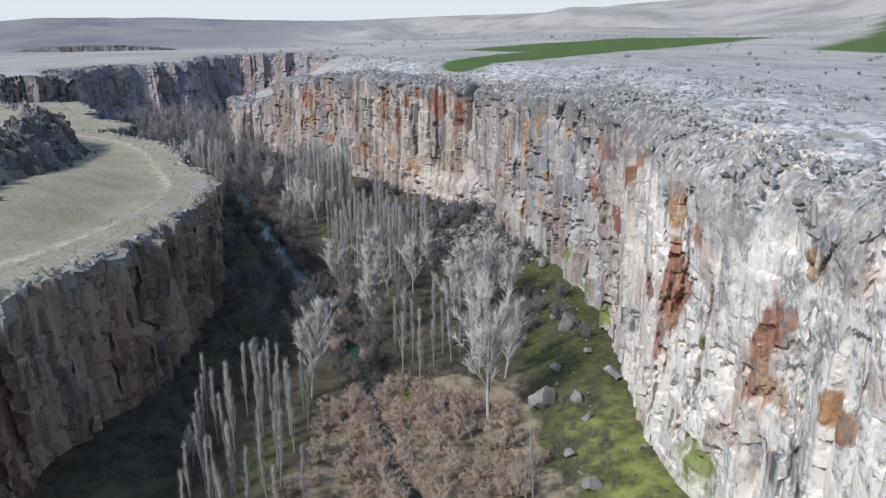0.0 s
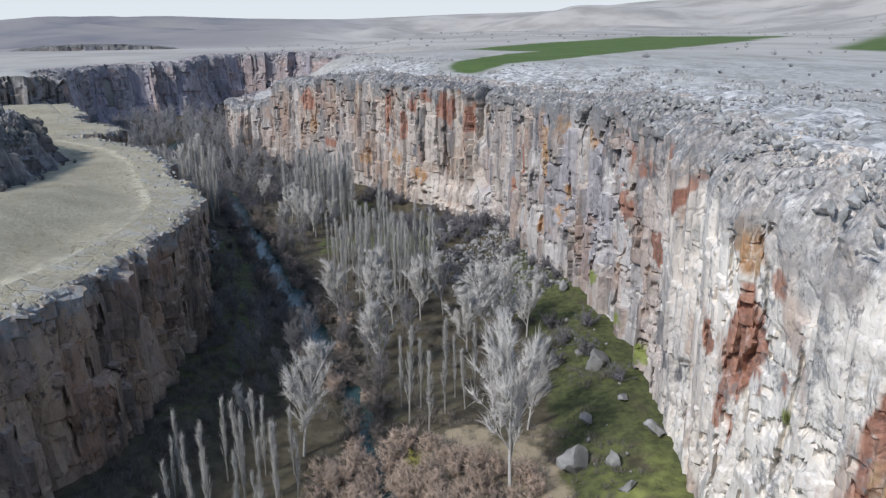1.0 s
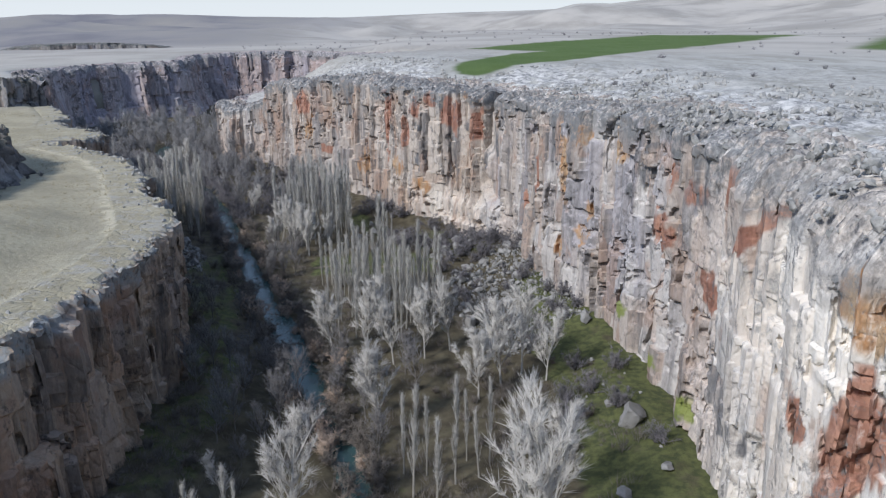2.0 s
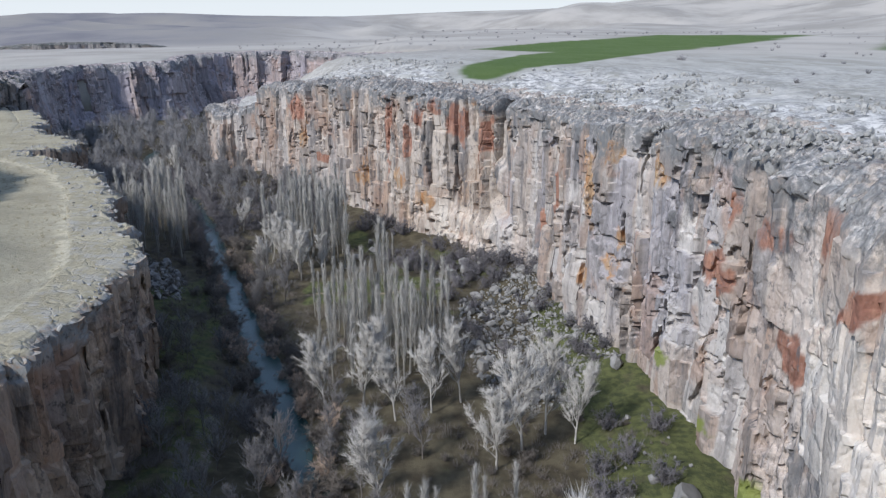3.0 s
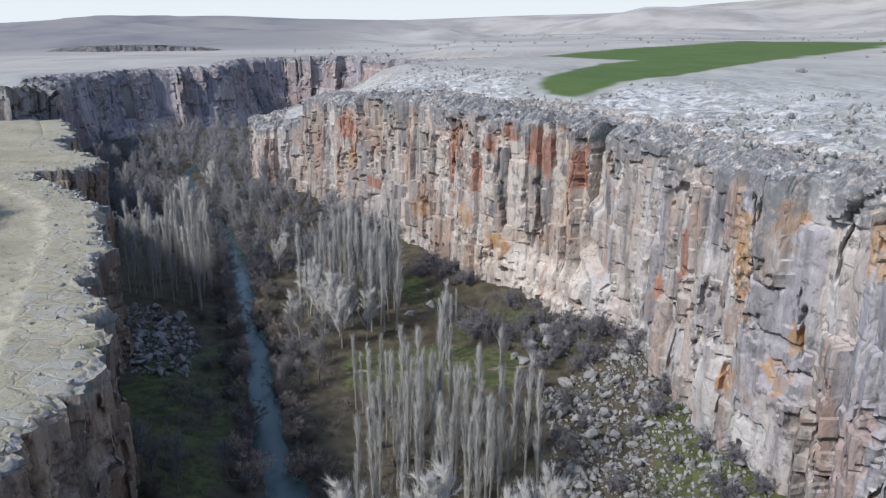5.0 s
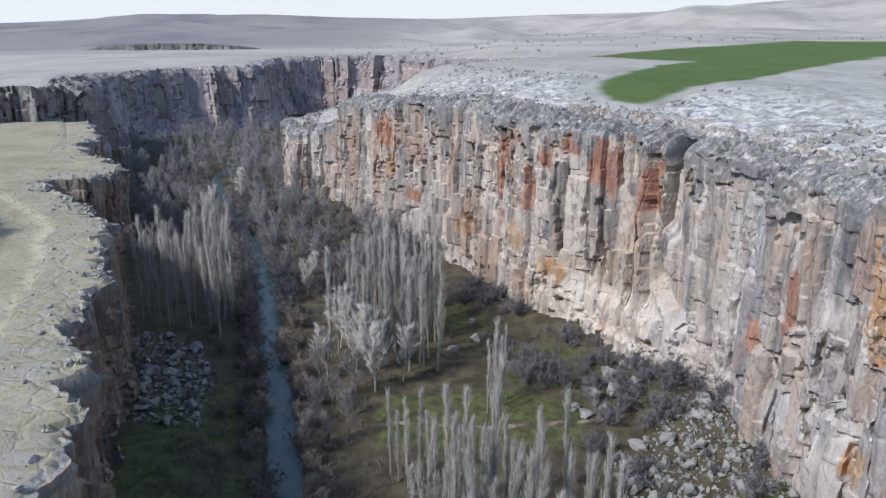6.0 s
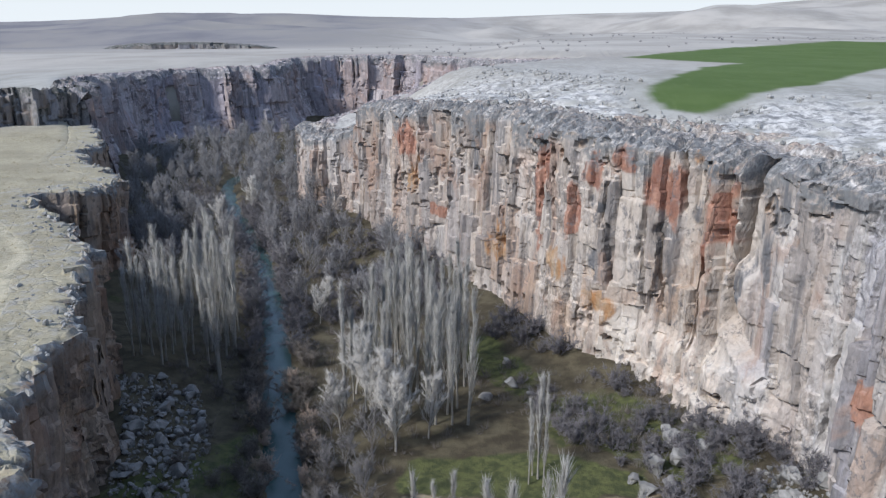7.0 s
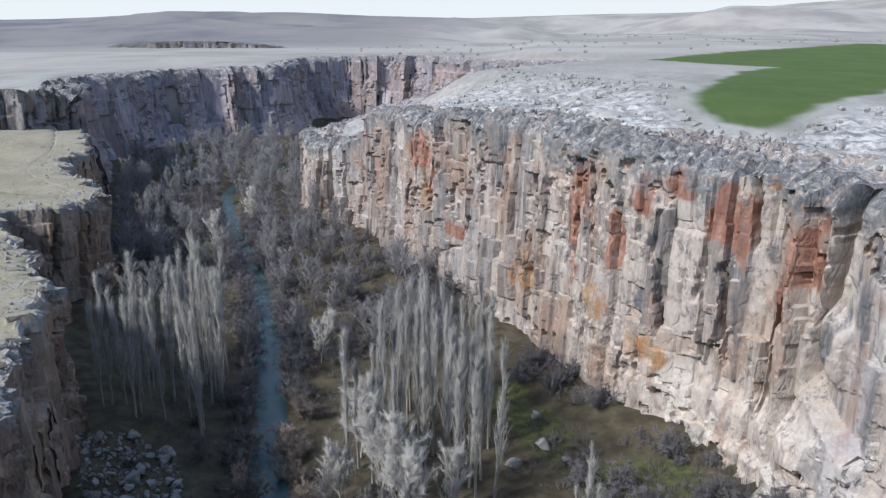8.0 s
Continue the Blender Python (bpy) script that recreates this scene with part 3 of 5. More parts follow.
# caves: along, height of the sill, half width, height
CAVES = [(295.3, 6.4, 2.7, 2.1), (329, 8.8, 0.8, 1.4), (331, 4.4, 1.1, 1.6), (374.5, 10, 0.8, 1.6), (369.7, 8.2, 0.8, 1.6), (365.6, 7, 0.8, 1.9), (362, 7.5, 0.8, 1.6), (358.8, 8.2, 0.8, 1.7), (367, 11.6, 0.6, 1.2)]
# moss: along, height, half length, half height
MOSS = [(82, 10.5, 5, 4), (83.7, 29.5, 1.2, 1.6), (57, 14, 1.5, 1.5), (150, 8, 4, 2), (172, 8, 3, 2), (190, 12, 4, 2)]


def blocks(S, Z, wide, high, seed):
    """Upright columns of uneven width broken into blocks: a random value and slants for each, and the distances to its sides and its ends."""
    def between(x, key):
        i = np.floor(x)
        edge = lambda j: j + 0.7 * (hash01(j, key, 0 * x, seed) - 0.5)
        k = i - (x < edge(i)) + (x >= edge(i + 1))
        lo, hi = edge(k), edge(k + 1)
        return k, x - (lo + hi) / 2, np.minimum(x - lo, hi - x)
    k, across, side = between(S / wide, 0 * S)
    j, along, end = between(Z / high + 9 * hash01(k, 0 * k + 3, 0 * k, seed + 1), k)
    r = [hash01(k, j, 0 * k + n, seed + 2) for n in range(4)]
    return r[0], across * 2 * (r[1] - 0.5), along * 2 * (r[2] - 0.5), side * wide, end * high, r[3]


def build_cliff(name, rim, mat, step, rise, seed, spread, cap_high, rough=1.0, caves=(), marks=False, facing=1, bottom=-3.0, turf=0.0, cracks=0, reach=9.0, shape=None, label="", grain=1.0, cap_rough=1.0, flat_top=False, skew=None, pits=1.3, tall=1.0):
    rng = np.random.default_rng(seed)
    line, s = spline(rim, step)
    way = np.gradient(line[:, :2], axis=0)
    k = max(3, int(16 / step))
    kernel = np.ones(2 * k + 1) / (2 * k + 1)
    way = np.stack([np.convolve(np.pad(way[:, c], k, mode="edge"), kernel, "valid") for c in (0, 1)], 1)
    out = facing * np.stack([-way[:, 1], way[:, 0]], 1) / np.linalg.norm(way, axis=1)[:, None]
    nf = int((line[:, 2].max() - bottom) / rise)
    u = np.linspace(0, 1, nf)[None, :]
    S = np.repeat(s[:, None], nf, 1)
    foot = line[:, 2, None] - (cap_high(s)[:, None] if callable(cap_high) else cap_high) * (1 + 0.6 * vnoise(s / 7, 0, 0, seed)[:, None] + 0.3 * vnoise(s / 2, 0, 0, seed + 50)[:, None])
    Z = bottom + (foot - bottom) * u
    lines = []
    for _ in range(cracks):
        a, b, c = rng.uniform(0, s[-1]), rng.uniform(0.15, 0.9) * foot.mean(), rng.uniform(5, 16) * grain * tall
        lines.append([(a, b + c / 2), (a + rng.normal(0, 0.7), b), (a + rng.normal(0, 1.0), b - c / 2)])
    groove = np.zeros(S.shape)
    for k, crack in enumerate(lines + (CRACKS if marks else [])):
        along, high = (np.array(v)[::-1] for v in zip(*crack))
        i, j = np.searchsorted(s, (along.min() - 3, along.max() + 3))
        if j - i < 2:
            continue
        zz = Z[i:j]
        at = np.interp(zz, high, along) + 0.45 * vnoise(zz / 3, k, 0, seed + 60) + 0.2 * vnoise(zz / 1.1, k, 0, seed + 61)
        wide = rng.uniform(0.4, 0.65) * max(1.0, step * 1.5)
        run = smooth(high[0] - 1.5, high[0] + 0.5, zz) * (1 - smooth(high[-1] - 0.5, high[-1] + 1.5, zz))
        if k < len(lines):
            run = run * smooth(-0.5, 0.1, vnoise(zz / 5, k, 3, seed + 62))
        groove[i:j] = np.maximum(groove[i:j], (1.8 if k < len(lines) else 2.6 if along.min() > 130 else 1.4) * run * (1 - smooth(0.4 * wide, wide + 0.1, np.abs(S[i:j] - at))))
    bend = 1.6 * vnoise(S / 30, Z / 26, 0, seed + 1) + 0.35 * vnoise(S / 6, Z / 5, 0, seed + 7)
    # walls, pillars, blocks and chips: each a slanted face with a step at its border
    val0, tilt0, nod0, side0, end0, hue0 = blocks(S + bend, Z, 17 * grain, 60 * grain, seed + 20)
    val1, tilt1, nod1, side1, end1, hue1 = blocks(S + bend, Z + bend, 6.2 * grain, 21 * grain, seed + 2)
    val2, tilt2, nod2, side2, end2, hue2 = blocks(S + 0.6 * bend, Z + 0.7 * bend, 3.3 * grain, 9 * grain, seed + 3)
    val3, tilt3, nod3, side3, end3, hue3 = blocks(S + 0.3 * bend, Z + 0.5 * bend, 1.5, 3.0, seed + 4)
    o = 2.0 * fbm(S / 40, Z / 90, 0, seed + 5, 3) + 2.2 * (val0 - 0.5) + 2.6 * tilt0 + 2.0 * (val1 - 0.5) + 2.4 * tilt1 - 1.0 * np.abs(nod1) + 0.7 * (val2 - 0.5) + 0.9 * tilt2 + 0.5 * nod2
    chips = 0.05 + 0.75 * smooth(0.15, 0.6, vnoise(S / 12, Z / 13, 0, seed + 40) + 0.4 * vnoise(S / 4, Z / 4, 0, seed + 41))
    o = o + chips * (0.55 * (val3 - 0.5) + 0.6 * tilt3 + 0.55 * nod3 + 0.6 * fbm(S / 1.5, Z / 2.0, 0, seed + 8, 3)) + 0.25 * fbm(S / 2.5, Z / 4, 0, seed + 44, 3)
    open1, open2 = vnoise(S / 7, Z / 15, 1, seed + 6) > -0.15, vnoise(S / 4, Z / 9, 2, seed + 9) > 0.0
    o = o - 0.9 * (1 - smooth(0.1, 0.55, side1)) * open1 - 0.3 * (1 - smooth(0.05, 0.4, side2)) * open2 * open1 - 0.3 * (1 - smooth(0.1, 0.5, end1)) * open2 * open1
    pocket = smooth(0.16, 0.3, fbm(S / 2.4, Z / 2.2, 0, seed + 45, 3)) * smooth(0.05, 0.4, vnoise(S / 16, Z / 12, 0, seed + 46))
    recess = groove + pits * pocket
    calm = np.minimum(1, 0.4 + u * 2)
    if shape:
        calm = calm * shape(S, Z)[1]
    o = o * rough * calm
    if shape:
        o = o + shape(S, Z)[0]
        recess = recess + shape(S, Z)[2]
    hollow, brow = np.zeros(o.shape), np.zeros(o.shape)
    for cs, cz, cw, ch in caves:
        hollow = np.maximum(hollow, (np.abs(S - cs) < cw) & (Z > cz) & (Z < cz + ch - 0.35 * ((S - cs) / cw) ** 2))
        brow = np.maximum(brow, 0.1 * cw ** 0.7 * (1 - smooth(cw, cw + 0.8, np.abs(S - cs))) * (Z > cz + ch - 0.3) * (1 - smooth(cz + ch + 0.6, cz + ch + 2.5, Z)))
    lean = spread(s)[:, None] * (1 - u) ** 2.4
    o = lean + o * (1 - 0.9 * hollow) + brow
    # cracks and hollows run into the rock, aslant where a direction is given
    inward = -out if skew is None else np.repeat(np.array([skew]), len(out), 0)
    recess = recess * (1 - hollow)
    X = line[:, 0, None] + out[:, 0, None] * (o - 6.0 * hollow) + inward[:, 0, None] * recess
    Y = line[:, 1, None] + out[:, 1, None] * (o - 6.0 * hollow) + inward[:, 1, None] * recess
    # the broken cap and the lip behind it
    back = np.r_[np.arange(1, 15) * 0.07, np.linspace(1.0, 1.9, 14)[1:]]
    A = np.repeat(s[:, None], len(back), 1)
    bx = line[:, 0, None] - out[:, 0, None] * back * reach
    by = line[:, 1, None] - out[:, 1, None] * back * reach
    crown = o[:, -1:] * (1 - smooth(0, 0.9, back))[None, :]
    notch = (shape(S, Z)[2][:, -1:] if shape else 0 * crown) * (1 - smooth(0, 0.9, back))[None, :]
    bx, by = bx + out[:, 0, None] * crown + inward[:, 0, None] * notch, by + out[:, 1, None] * crown + inward[:, 1, None] * notch
    level = line[:, 2, None] + 0 * bx if flat_top else land(bx.ravel(), by.ravel()).reshape(bx.shape)
    level = np.minimum(level, line[:, 2, None] + 2.5)
    climb = 1 - (1 - np.clip(back / 0.75, 0, 1)) ** 2.6
    bz = foot + (level - foot) * climb[None, :]
    B = back[None, :] * reach + 0 * A
    e4, v4, t4 = cells(A / 1.7, B / 1.5, seed + 12)
    e5, v5, t5 = cells(A / 5.5, B / 3.4, seed + 13)
    stones = 1.5 * (v4 - 0.5) + 1.6 * t4 + 2.4 * (v5 - 0.5) + 2.4 * t5 - (1.5 - 1.3 * turf) * (1 - smooth(0, 0.16, e4)) + 0.8 * fbm(A / 1.2, B / 1.2, 0, seed + 14)
    keep = (1 - turf) + turf * (0.05 + 0.95 * (1 - smooth(0.06, 0.24, back))[None, :])
    bz = bz + cap_rough * stones * keep * (smooth(0, 0.15, back) * (1 - smooth(1.1, 1.8, back)))[None, :] - 2.2 * smooth(1.45, 1.9, back)[None, :] + 0.1
    X, Y, Z2 = np.hstack([X, bx]), np.hstack([Y, by]), np.hstack([Z, bz])
    me = raw_mesh(name, np.stack([X, Y, Z2], 2).reshape(-1, 3), sheet_faces(len(s), X.shape[1], facing > 0), mat)
    layer(me, "cap", np.hstack([smooth(0.91, 0.985, u + 0.08 * vnoise(S / 6, Z / 12, 0, seed + 15)) * 0.88 + 0.12, (1 - 0.65 * smooth(0.35, 0.8, back))[None, :] + 0 * bx]))
    layer(me, "coarse", np.hstack([chips, np.ones(bx.shape)]))
    layer(me, "tone", np.hstack([0.6 * val1 + 0.25 * val2 + 0.15 * val3, 0.6 * v4 + 0.4 * v5]))
    layer(me, "hue", np.hstack([0.6 * hue1 + 0.2 * hue2 + 0.2 * hue0, 0.5 + 0 * v4]))
    layer(me, "turf", np.hstack([0 * S, turf * smooth(0.1, 0.25, back[None, :] + 0.25 * fbm(A / 4, B / 4, 0, seed + 16))]))
    if marks:
        ea, eb, ec = 0.7 * fbm(S / 3, Z / 6, 0, seed + 30, 3) + 0.5 * (val2 - 0.5), 0.6 * fbm(S / 4, Z / 5, 0, seed + 31, 3) + 0.5 * (val2 - 0.5), 0.6 * fbm(S / 1.5, Z / 4, 0, seed + 32, 3)
    for kind, marked in (("stain", RUST), ("ochre", OCHRE), ("wet_and_shade", WET_AND_SHADE)):
        mask = np.zeros(S.shape)
        for ms, mz, mw, mh, tilt in marked if marks else ():
            i, j = np.searchsorted(s, (ms - 20, ms + 20))
            c = np.s_[i:j]
            a, b = (S[c] - ms - tilt * (Z[c] - mz)) / mw + ea[c], (Z[c] - mz) / mh + eb[c]
            mask[c] = np.maximum(mask[c], 1 - smooth(0.8, 1.05, np.hypot(a, b) + ec[c]))
        layer(me, kind, np.hstack([mask, np.zeros(bx.shape)]))
    if marks:
        # near wall: paler stone, whitened further to stand for its stronger sun
        white = 1 - smooth(90, 165, S + 25 * fbm(S / 20, Z / 20, 0, seed + 33, 3))
        white = np.maximum(white, 0.45 * smooth(278, 288, S) * (1 - smooth(328, 345, S)) * (1 - smooth(13, 20, Z + 5 * fbm(S / 4, Z / 6, 0, seed + 35, 3))))
        beige = smooth(275, 300, S + 20 * fbm(S / 20, Z / 30, 0, seed + 36, 3)) * (1 - 0.5 * smooth(350, 380, S))
        layer(me, "beige", np.hstack([beige, np.zeros(bx.shape)]))
        layer(me, "white", np.hstack([white, np.repeat(white[:, -1:], len(back), 1)]))
        moss = np.zeros(S.shape)
        for ms, mz, mw, mh in MOSS:
            moss = np.maximum(moss, 1 - smooth(0.6, 1.1, np.hypot((S - ms) / mw, (Z - mz) / mh) + 0.9 * fbm(S / 1.5, Z / 1.5, 0, seed + 34)))
        layer(me, "moss", np.hstack([moss, np.zeros(bx.shape)]))
    me.set_sharp_from_angle(angle=radians(32))
    return tagged(new(name, me), label, "cliff", kind="structure")


def right_shape(S, Z):
    """How far the wall stands out, how rough it is, and the slot: the grey chute beside the overhanging buttress, the block and ledge in it, the fold nearer by, and the smooth foot round the cave."""
    near = np.interp(S, [0, 80, 95, 121, 150, 155.5, 157, 175, 195, 213, 226, 240, 255, 266, 288, 299], [2, 2, 3.5, 2.5, 2.5, 2.5, 0.6, 1.4, 2.6, 4, 5.4, 4.8, 3.2, 2.2, 2.6, 2.8])
    far = np.interp(S, [296, 320, 335, 345, 356, 390, 470], [6.4, 7, 8, 7, 5, 3, 3])
    edge = np.interp(Z, [8, 17, 32, 53], [302, 300.8, 299.5, 297.2])
    past = smooth(-0.4, 0.4, S - edge)
    ledge = smooth(280, 289, S) * (1 - smooth(14.5, 18, Z + 2.5 * vnoise(S / 3, Z / 5, 0, 5) - 0.35 * (S - 290)))
    face = (near + 4.0 * ledge) * (1 - past) + far * past
    apron = smooth(289, 297, S) * (1 - smooth(304, 330, S))
    face = face + apron * (2.5 * (1 - smooth(11, 16, Z)) + 1.6 * (1 - smooth(5.2, 6.2, Z)) + 2.5 * (1 - smooth(2, 4, Z + 1.2 * fbm(S / 5, Z / 3, 0, 6))))
    block = 3.0 * (1 - past) * np.exp(-((S - 296.0) / 3.2) ** 6 - ((Z - 29 - 0.6 * (S - 296)) / 4.5) ** 6)
    low = smooth(276, 286, S) * (1 - smooth(322, 334, S)) * (1 - smooth(11, 19, Z))
    calm = 1 - 0.5 * low - 0.3 * smooth(283, 289, S) * (1 - past) * smooth(17, 20, Z)
    calm = calm * (1 - 0.9 * np.exp(-((S - 295.3) / 5.5) ** 4 - ((Z - 7.5) / 4.5) ** 4))
    slot = 4.0 * (1 - smooth(0.4, 0.9, np.abs(S - edge + 0.8))) * smooth(28, 36, Z)
    return face + block, calm * (0.6 + 0.4 * smooth(90, 150, S)), slot


build_cliff("cliff_right", RIM_RIGHT, ROCK_RIGHT, 0.38, 0.38, 100, lambda s: np.full(s.shape, 0.8), lambda s: np.interp(s, [0, 110, 175, 480], [6, 5, 2.8, 2.6]), caves=CAVES, marks=True, cracks=70, shape=right_shape, cap_rough=0.65, skew=(0.6, 0.8),
            label="pale grey tuff cliff with rust-stained columns and dark cracks")
build_cliff("cliff_near", RIM_NEAR, ROCK_RIGHT, 1.5, 1.5, 150, lambda s: np.full(s.shape, 5.0), 5.0, label="pale grey tuff cliff behind the start")
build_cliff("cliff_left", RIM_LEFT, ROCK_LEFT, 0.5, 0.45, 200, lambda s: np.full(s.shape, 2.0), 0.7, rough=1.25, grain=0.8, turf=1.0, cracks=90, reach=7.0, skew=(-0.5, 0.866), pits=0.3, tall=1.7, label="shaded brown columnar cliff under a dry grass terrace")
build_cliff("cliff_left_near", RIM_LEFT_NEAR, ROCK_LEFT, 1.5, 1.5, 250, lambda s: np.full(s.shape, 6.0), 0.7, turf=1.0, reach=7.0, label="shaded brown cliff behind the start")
build_cliff("cliff_far", RIM_FAR, ROCK_FAR, 1.1, 1.0, 300, lambda s: np.full(s.shape, 12.0), 3.0, rough=2.3, grain=2.2, cap_rough=0.5, cracks=90, label="distant grey columnar cliff closing the gorge")
build_cliff("cliff_behind", RIM_BEHIND, ROCK_FAR, 1.6, 1.4, 400, lambda s: np.full(s.shape, 8.0), 3.0, grain=1.5, cap_rough=0.6, label="grey cliff round the bend of the gorge")
build_cliff("cliff_corner", [(-262, 524, 49), (-250, 503, 49.5)] + WRAP, ROCK_BANK, 0.9, 0.8, 350, lambda s: np.full(s.shape, 9.0), 3.0, rough=1.8, cap_rough=1.2, grain=0.7, pits=2.0, label="dark rocky corner where the far cliff meets the terrace")
step_line = spline(STEP_LEFT[1:], 6.0)[0]
step_way = np.gradient(step_line[:, :2], axis=0)
step_way /= np.linalg.norm(step_way, axis=1)[:, None]
STEP_RIM = np.c_[step_line[:, 0] - 13 * step_way[:, 1], step_line[:, 1] + 13 * step_way[:, 0], np.full(len(step_line), 48.3)]
build_cliff("rock_bank", STEP_RIM[:-5][::-1], ROCK_BANK, 0.8, 0.7, 500, lambda s: np.full(s.shape, 13.0), 3.0, rough=1.7, bottom=27.0, cap_rough=1.6, reach=8.0, grain=0.6, pits=2.0, label="dark rocky bank between the terrace and the upper plateau")
build_cliff("cliff_distant", [(-350, 1090, 44), (-380, 1074, 53), (-430, 1050, 57.5), (-490, 1040, 58), (-560, 1038, 55), (-610, 1040, 45)], ROCK_BANK, 2.5, 2.0, 600, lambda s: np.full(s.shape, 3.0), 2.0, rough=2.5, bottom=30.0, grain=3.0, cap_rough=0.3, flat_top=True,
            label="band of grey cliff far up the gorge")


# ---- rocks ----
def rock_data(seed, level, mat):
    bm = bmesh.new()
    bmesh.ops.create_icosphere(bm, subdivisions=level, radius=0.5)
    rng = random.Random(seed)
    planes = [(Vector((rng.gauss(0, 1), rng.gauss(0, 1), rng.gauss(0, 1))).normalized(), rng.uniform(0.2, 0.36)) for _ in range(12)]
    stretch = Vector((rng.uniform(0.9, 1.35), rng.uniform(0.8, 1.1), rng.uniform(0.65, 0.95)))
    for v in bm.verts:
        for n, d in planes:
            over = v.co.dot(n) - d
            if over > 0:
                v.co -= n * over
        v.co += v.co.normalized() * (0.06 * noise.noise(v.co * 4 + Vector((seed, 0, 0))) + 0.05 * noise.noise(v.co * 11 + Vector((seed, 3, 0))))
        v.co = Vector(a * b for a, b in zip(v.co, stretch))
    me = bpy.data.meshes.new("boulder")
    bm.to_mesh(me)
    bm.free()
    me.materials.append(mat)
    me.set_sharp_from_angle(angle=radians(22))
    return me


def floor_level(x, y):
    x, y = np.atleast_1d(np.asarray(x, float)), np.atleast_1d(np.asarray(y, float))
    d, _ = to_line(x, y, CLIFF_LINE)
    return valley(x, y, d)


def in_poly(rng, poly, n, gap=0.0, taken=None):
    poly = np.array(poly, float)
    lo, hi, out = poly.min(0), poly.max(0), [] if taken is None else taken
    start = len(out)
    for _ in range(n * 60):
        if len(out) - start >= n:
            break
        p = rng.uniform(lo, hi)
        if inside(p[:1], p[1:], poly)[0] and all((p[0] - q[0]) ** 2 + (p[1] - q[1]) ** 2 > gap * gap for q in out):
            out.append(p)
    return out[start:]


BOULDERS = [rock_data(k, 3, STONE_GREY) for k in range(8)]
ROCKFALL = [(-3, 268), (6, 280), (12, 290), (24, 288), (27, 262), (31, 238), (33, 224), (26, 224), (20, 212), (10, 208), (1, 224), (-2, 245)]
LARGE_ROCKS = [(-1.4, 302.6, 4.5), (-4, 299, 3), (4, 304, 3), (31, 173, 7), (20.5, 138, 6.5), (27, 136, 4), (36, 143, 5), (25, 108, 4.5), (23, 118, 3), (25, 151, 4), (28, 128, 2.5), (33, 156, 3), (2, 228, 5), (-32, 320, 4), (-37, 313, 3), (0, 298, 6), (-5, 291, 6.5), (-1, 293, 5), (4, 296, 5), (16, 287, 4), (21, 285, 5), (24, 279, 4), (-3, 286, 3.5),
               (-7, 284, 4.5), (-9, 287, 3.5), (-34, 331, 3), (-28, 316, 2.5), (31, 222, 4), (36, 225, 4)]


def build_boulders():
    rng = np.random.default_rng(4)
    rocks = [(x, y, k, "large angular grey tuff boulder fallen on the grass") for x, y, k in LARGE_ROCKS]
    rocks += [(*p, 1.5 + 2.4 * rng.random() ** 2, "pale grey angular block in the rockfall under the cliff") for p in in_poly(rng, ROCKFALL, 120, 1.2)]
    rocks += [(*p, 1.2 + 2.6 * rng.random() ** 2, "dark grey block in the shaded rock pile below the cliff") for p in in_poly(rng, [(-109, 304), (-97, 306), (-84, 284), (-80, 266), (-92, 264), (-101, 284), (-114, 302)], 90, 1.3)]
    rocks += [(*p, 0.7 + 1.8 * rng.random() ** 2, "weathered grey stone lying on the valley grass") for p in in_poly(rng, [(22, 105), (36, 105), (38, 170), (33, 205), (24, 200), (24, 150)], 22, 2)]
    z = floor_level([r[0] for r in rocks], [r[1] for r in rocks])
    for (x, y, k, label), h in zip(rocks, z):
        ob = new("boulder", BOULDERS[rng.integers(len(BOULDERS))])
        ob.location = (x, y, h + 0.22 * k)
        ob.rotation_euler = (rng.uniform(-0.5, 0.5), rng.uniform(-0.5, 0.5), rng.uniform(0, 6.3))
        ob.scale = (k, k, k * rng.uniform(0.75, 1.1))
        tagged(ob, label, "boulder", "fallen boulders")


build_boulders()


def build_rubble(name, label, places, sizes, seed, mat):
    """Loose stones too many to count, one mesh."""
    rng = np.random.default_rng(seed)
    shapes = []
    for k in range(6):
        me = rock_data(70 + k, 1, None)
        co = np.empty(len(me.vertices) * 3)
        me.vertices.foreach_get("co", co)
        shapes.append((co.reshape(-1, 3), np.array([p.vertices[:] for p in me.polygons])))
        bpy.data.meshes.remove(me)
    verts, faces, at = [], [], 0
    for (x, y, z), k in zip(places, sizes):
        co, fa = shapes[rng.integers(6)]
        turn = np.array(Euler(rng.uniform(-3.1, 3.1, 3)).to_matrix())
        verts.append((co * k * rng.uniform(0.55, 1.4, 3)) @ turn + np.array([x, y, z]))
        faces.append(fa + at)
        at += len(co)
    me = raw_mesh(name, np.vstack(verts), np.vstack(faces), mat, flat=True)
    return tagged(new(name, me), label, "rubble", kind="stuff")


